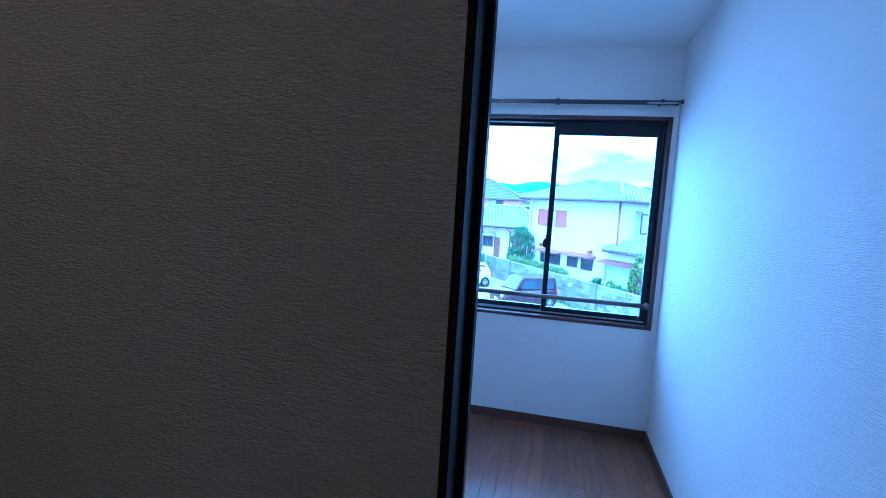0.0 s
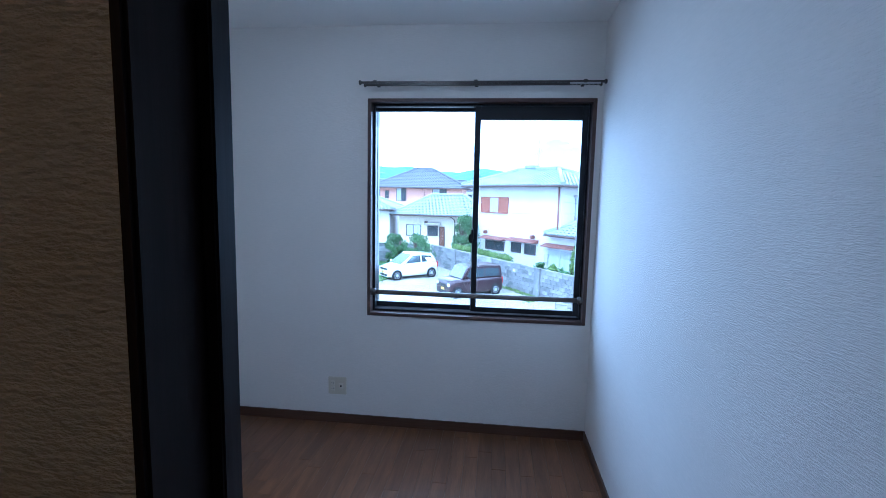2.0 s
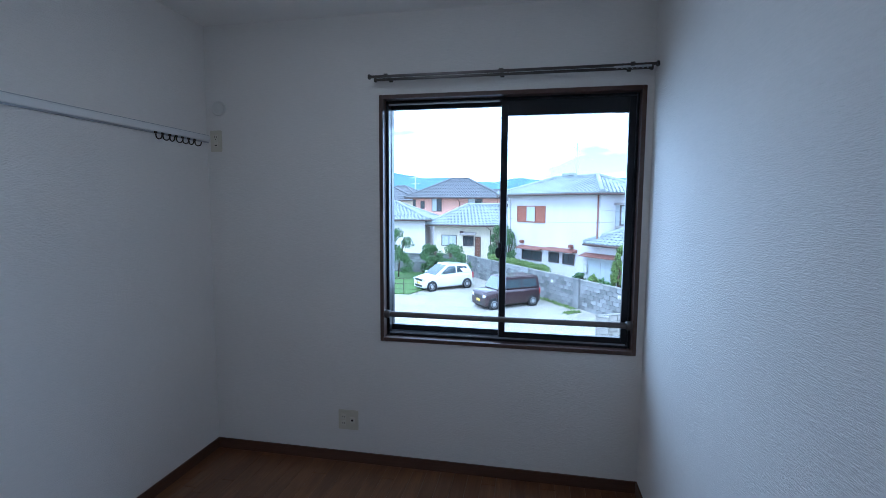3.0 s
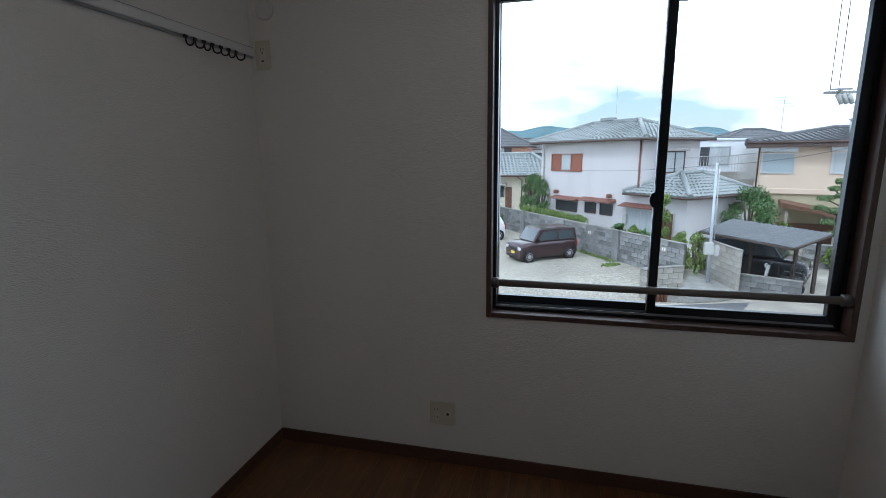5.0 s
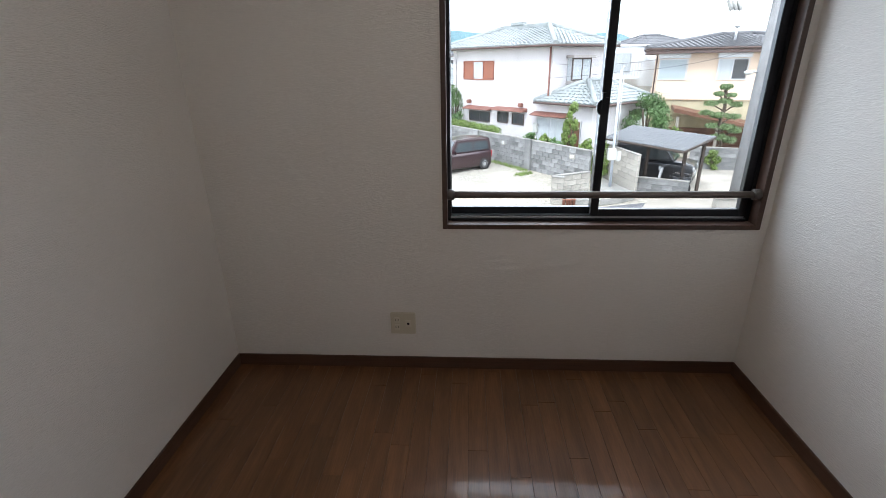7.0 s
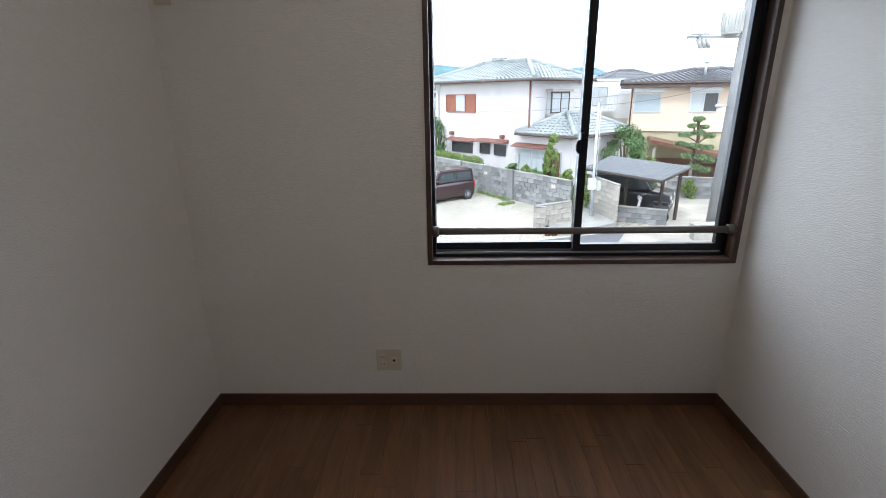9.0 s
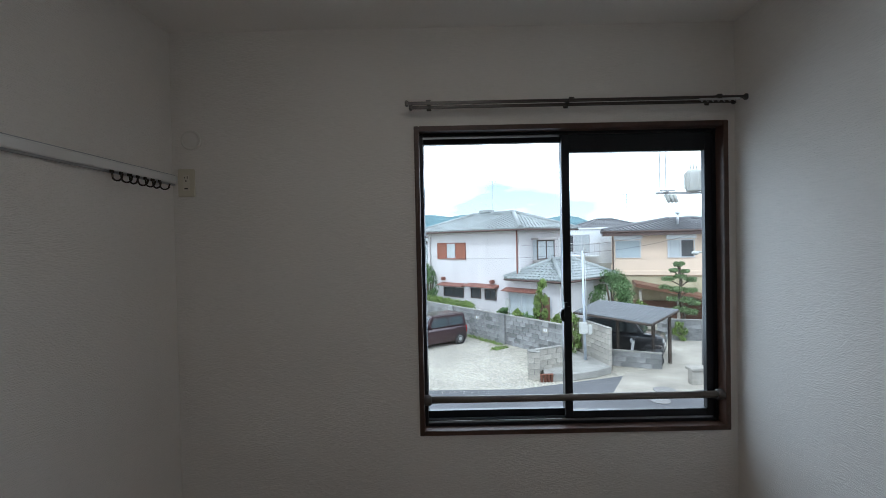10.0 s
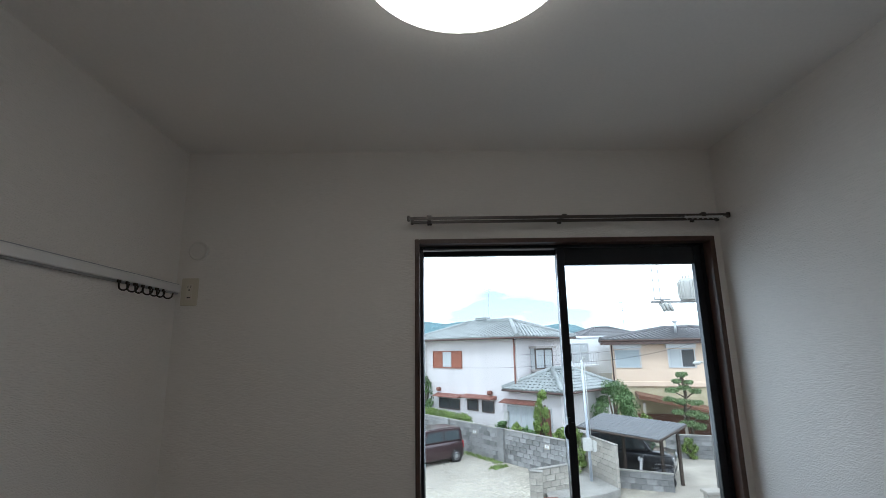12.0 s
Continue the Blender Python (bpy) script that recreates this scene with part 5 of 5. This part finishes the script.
def wire(a, b, sag, r=0.012, label="thin black overhead wire"):
    a, b = Vector(a), Vector(b)
    bm = bm_new()
    add_path(bm, [a.lerp(b, k / 14) - Vector((0, 0, sag * 4 * (k / 14) * (1 - k / 14))) for k in range(15)], r, 5)
    tagged(part("overhead_wire", bm, M_CABLE), label, "wire", "overhead wires")


wire((9.1, 15.4, 3.14), (7.08, 11, 9.5), 0.1)
wire((9.32, 15.4, 3.14), (7.23, 11, 9.5), 0.1)
wire((10.7, 15.4, 2.0), (5.45, 23.9, 1.2), 0.35, 0.006)
wire((10.7, 15.4, 1.8), (11.9, 27.9, 1.9), 0.25, 0.006)
wire((6.6, 16.65, 0.95), (-0.9, 29.5, 0.75), 0.3, 0.006)
wire((6.6, 16.65, 0.95), (10.7, 15.4, 1.7), 0.15, 0.006)


# ---- plants ----
def leaves(name, blobs, count, size, mat, parent=None, seed=1):
    """A crown of many small leaves scattered over uneven clumps."""
    rr = random.Random(seed)
    verts, polys = [], []
    for _ in range(count):
        cx, cy, cz, rx, ry, rz = rr.choice(blobs)
        d = Vector((rr.gauss(0, 1), rr.gauss(0, 1), rr.gauss(0, 1))).normalized() * (rr.random() ** 0.4)
        p = Vector((cx + d.x * rx, cy + d.y * ry, cz + d.z * rz))
        q = Euler((rr.uniform(0, 6.3), rr.uniform(0, 6.3), rr.uniform(0, 6.3))).to_matrix()
        s = size * rr.uniform(0.6, 1.4)
        n0 = len(verts)
        for v in ((-s, 0, 0), (0, -s * 0.45, s * 0.12), (s, 0, 0), (0, s * 0.45, s * 0.12)):
            verts.append(p + q @ Vector(v))
        polys.append((n0, n0 + 1, n0 + 2, n0 + 3))
    me = bpy.data.meshes.new(name)
    me.from_pydata(verts, [], polys)
    me.materials.append(mat)
    ob = new(name, me)
    ob.parent = parent
    return ob


def bush(x, y, z, w, h, mat, label, seed, name="shrub", count=4200, size=0.07, narrow=False):
    """A shrub or small tree: stems and uneven leaf clumps."""
    rr = random.Random(seed)
    t = thing(name, (x, y, z), label, "tree" if name == "tree" else "shrub")
    for k in range(4):
        bm = bm_new()
        a = rr.uniform(0, 6.28)
        add_path(bm, [(0, 0, 0), (0.08 * math.cos(a), 0.08 * math.sin(a), h * 0.3), (w * 0.2 * math.cos(a), w * 0.2 * math.sin(a), h * 0.75)], 0.03 if w < 1.2 else 0.05, 6)
        part("stem", bm, M_BARK, t)
    blobs = []
    for k in range(30):
        f = rr.random()
        z0 = h * (0.10 + 0.80 * f)
        spread = w * 0.38 * (1 - 0.55 * f if narrow else math.sin(math.pi * (0.25 + 0.65 * f)))
        a = rr.uniform(0, 6.28)
        r = w * rr.uniform(0.12, 0.22)
        blobs.append((spread * math.cos(a), spread * math.sin(a), z0, r, r, r * (1.5 if narrow else 0.8)))
    leaves("foliage", blobs, count, size, mat, t, seed)
    return t


bush(-3.1, 27.3, G, 2.0, 2.6, M_LEAF, "rounded green shrub by the block wall", 21)
bush(-7.2, 28.6, G, 2.3, 3.5, M_LEAF, "tall green shrub beside the grass", 22)
bush(-5.2, 30.2, G, 1.8, 2.3, M_LEAF, "climbing green shrub on the back wall", 23)
bush(0.1, 29.7, G, 1.9, 3.7, M_LEAF, "leafy tree between the houses", 24, "tree")
bush(-0.6, 32.5, G, 1.8, 3.9, M_LEAF, "leafy tree between the houses", 29, "tree")
bush(5.95, 21.5, G, 0.95, 3.2, M_LEAF_LIGHT, "slender yellow-green shrub against the house", 25, narrow=True, count=3200)
bush(10.2, 23.6, G, 2.3, 3.4, M_LEAF, "dense rounded green tree beside the wing", 26, "tree", 8000)
bush(12.5, 20.9, G, 0.7, 1.0, M_LEAF_LIGHT, "small green shrub by the garden wall", 27, count=700)
bush(11.7, 23.2, G + 0.4, 1.0, 1.4, M_LEAF_LIGHT, "small trimmed light-green shrub", 28, count=800)
bush(6.55, 18.05, G + 0.27, 0.75, 1.7, M_LEAF_LIGHT, "straggling light-green plant at the wall end", 31, count=700, narrow=True)

# clipped hedge and plants behind the wall top
hedge = thing("hedge", pose(-0.9, 29.0, G, 0, 0, -55.8), "clipped green hedge behind the block wall", "hedge")
leaves("foliage", [(0.25 * k, rnd.uniform(-0.1, 0.1), 1.45, 0.28, 0.3, 0.32) for k in range(26)], 5200, 0.06, M_LEAF_LIGHT, hedge, 5)
for k in range(8):
    bm = bm_new()
    add_path(bm, [(0.4 + 0.8 * k, 0, 0), (0.45 + 0.8 * k, 0.05, 0.7), (0.4 + 0.8 * k, 0, 1.35)], 0.025, 6)
    part("stem", bm, M_BARK, hedge)
for k, (x, y) in enumerate(((4.2, 22.2), (4.75, 21.5), (5.2, 20.8), (6.3, 19.6))):
    bush(x, y, G, 0.85, 1.75, M_LEAF_LIGHT if k % 2 else M_LEAF, "broad-leaved garden plant behind the wall", 40 + k, count=700, size=0.09)

# pruned pine
pine = thing("pine_tree", (13.35, 22.6, G), "pruned garden pine with layered pads of needles", "tree")
bm = bm_new()
add_path(bm, [(0.1, 0, 0), (0.25, 0, 0.9), (0.0, 0, 1.8), (0.1, 0, 2.7), (0.0, 0, 3.5)], 0.08, 8)
part("trunk", bm, M_BARK, pine)
pads = ((0.0, 3.60, 0.34, 0.12), (-0.28, 3.28, 0.28, 0.09), (0.30, 3.22, 0.30, 0.09), (-0.55, 2.85, 0.42, 0.12), (0.05, 2.95, 0.40, 0.12),
        (0.62, 2.78, 0.36, 0.11), (-0.75, 2.42, 0.34, 0.10), (-0.15, 2.30, 0.45, 0.13), (0.55, 2.22, 0.46, 0.12), (-0.35, 1.80, 0.36, 0.11),
        (0.35, 1.72, 0.52, 0.15), (0.80, 1.55, 0.36, 0.12), (0.10, 1.25, 0.50, 0.16), (0.62, 1.10, 0.42, 0.15))
for x, z, r, hh in pads:
    bm = bm_new()
    add_path(bm, [(0.08, 0, z - 0.35), (x * 0.6, 0.02, z - 0.12), (x, 0, z - 0.03)], 0.03, 6)
    part("limb", bm, M_BARK, pine)
leaves("foliage", [(x + dx * r, dy * r, z + 0.03, r * 0.5, r * 0.5, hh) for x, z, r, hh in pads for dx, dy in ((0, 0), (0.5, 0.2), (-0.5, -0.1), (0.1, 0.5), (0, -0.5))], 6500, 0.06, M_PINE, pine, 9)

# wire fence by the grass
fc = thing("wire_fence", pose(-8.2, 22.6, G, 0, 0, 4), "low rusty wire fence at the grass edge", "fence")
for k in range(6):
    bm = bm_new()
    add_tube(bm, (k * 0.75, 0, 0), (k * 0.75, 0, 0.9), 0.02, n=6)
    part("post", bm, M_DARKWOOD, fc)
for z in (0.3, 0.6, 0.88):
    bm = bm_new()
    add_tube(bm, (0, 0, z), (3.75, 0, z), 0.012, n=5)
    part("wire", bm, M_DARKWOOD, fc)

# weeds along the wall foot
wd = thing("weeds", (0, 0, G), "green weeds along the foot of the wall", "weeds", kind="stuff")
leaves("foliage", [(2.2 + 1.6 * k / 14, 23.3 - 2.5 * k / 14, 0.03, 0.25, 0.3, 0.07) for k in range(15)] + [(3.4 + 0.05 * k, 19.8 + 0.05 * k, 0.02, 0.3, 0.25, 0.05) for k in range(10)], 900, 0.05, M_LEAF_LIGHT, wd, 77)


# ---- floor strips ----
def planks(x0, x1, y0, y1, parent, width=0.0745):
    cache = {}
    rnd = random.Random(4)
    n = math.ceil((x1 - x0) / width)
    for i in range(n):
        a, b = x0 + i * width, min(x0 + (i + 1) * width, x1)
        y = y1 + rnd.uniform(0.1, 0.85)
        while y > y0:
            length = rnd.choice((0.606, 0.758, 0.909))
            top, low = min(y, y1), max(y - length, y0)
            y -= length
            if top - low < 0.01:
                continue
            w, l = b - a - 0.0007, top - low - 0.0007
            key = (round(w, 4), round(l, 3))
            if key not in cache:
                bm = bm_new()
                c = 0.0008
                lo = [bm.verts.new(v) for v in ((-w / 2, -l / 2, -0.006), (w / 2, -l / 2, -0.006), (w / 2, l / 2, -0.006), (-w / 2, l / 2, -0.006))]
                mid = [bm.verts.new((v.co.x, v.co.y, -c)) for v in lo]
                up = [bm.verts.new((v.co.x - math.copysign(c, v.co.x), v.co.y - math.copysign(c, v.co.y), 0)) for v in lo]
                for s, t in ((lo, mid), (mid, up)):
                    for k in range(4):
                        bm.faces.new((s[k], s[(k + 1) % 4], t[(k + 1) % 4], t[k]))
                bm.faces.new(up)
                me = bpy.data.meshes.new("plank")
                bm.to_mesh(me)
                bm.free()
                me.materials.append(M_FLOOR)
                cache[key] = me
            ob = new("plank", cache[key])
            ob.location = ((a + b) / 2, (top + low) / 2, 0)
            ob.parent = parent


planks(0.0, W, BACK, 0.0, floor)
planks(DX0, DX1, HALL_FACE, BACK, floor)
planks(HALL_X0, HALL_X1, HALL_Y, HALL_FACE, floor, 0.149)
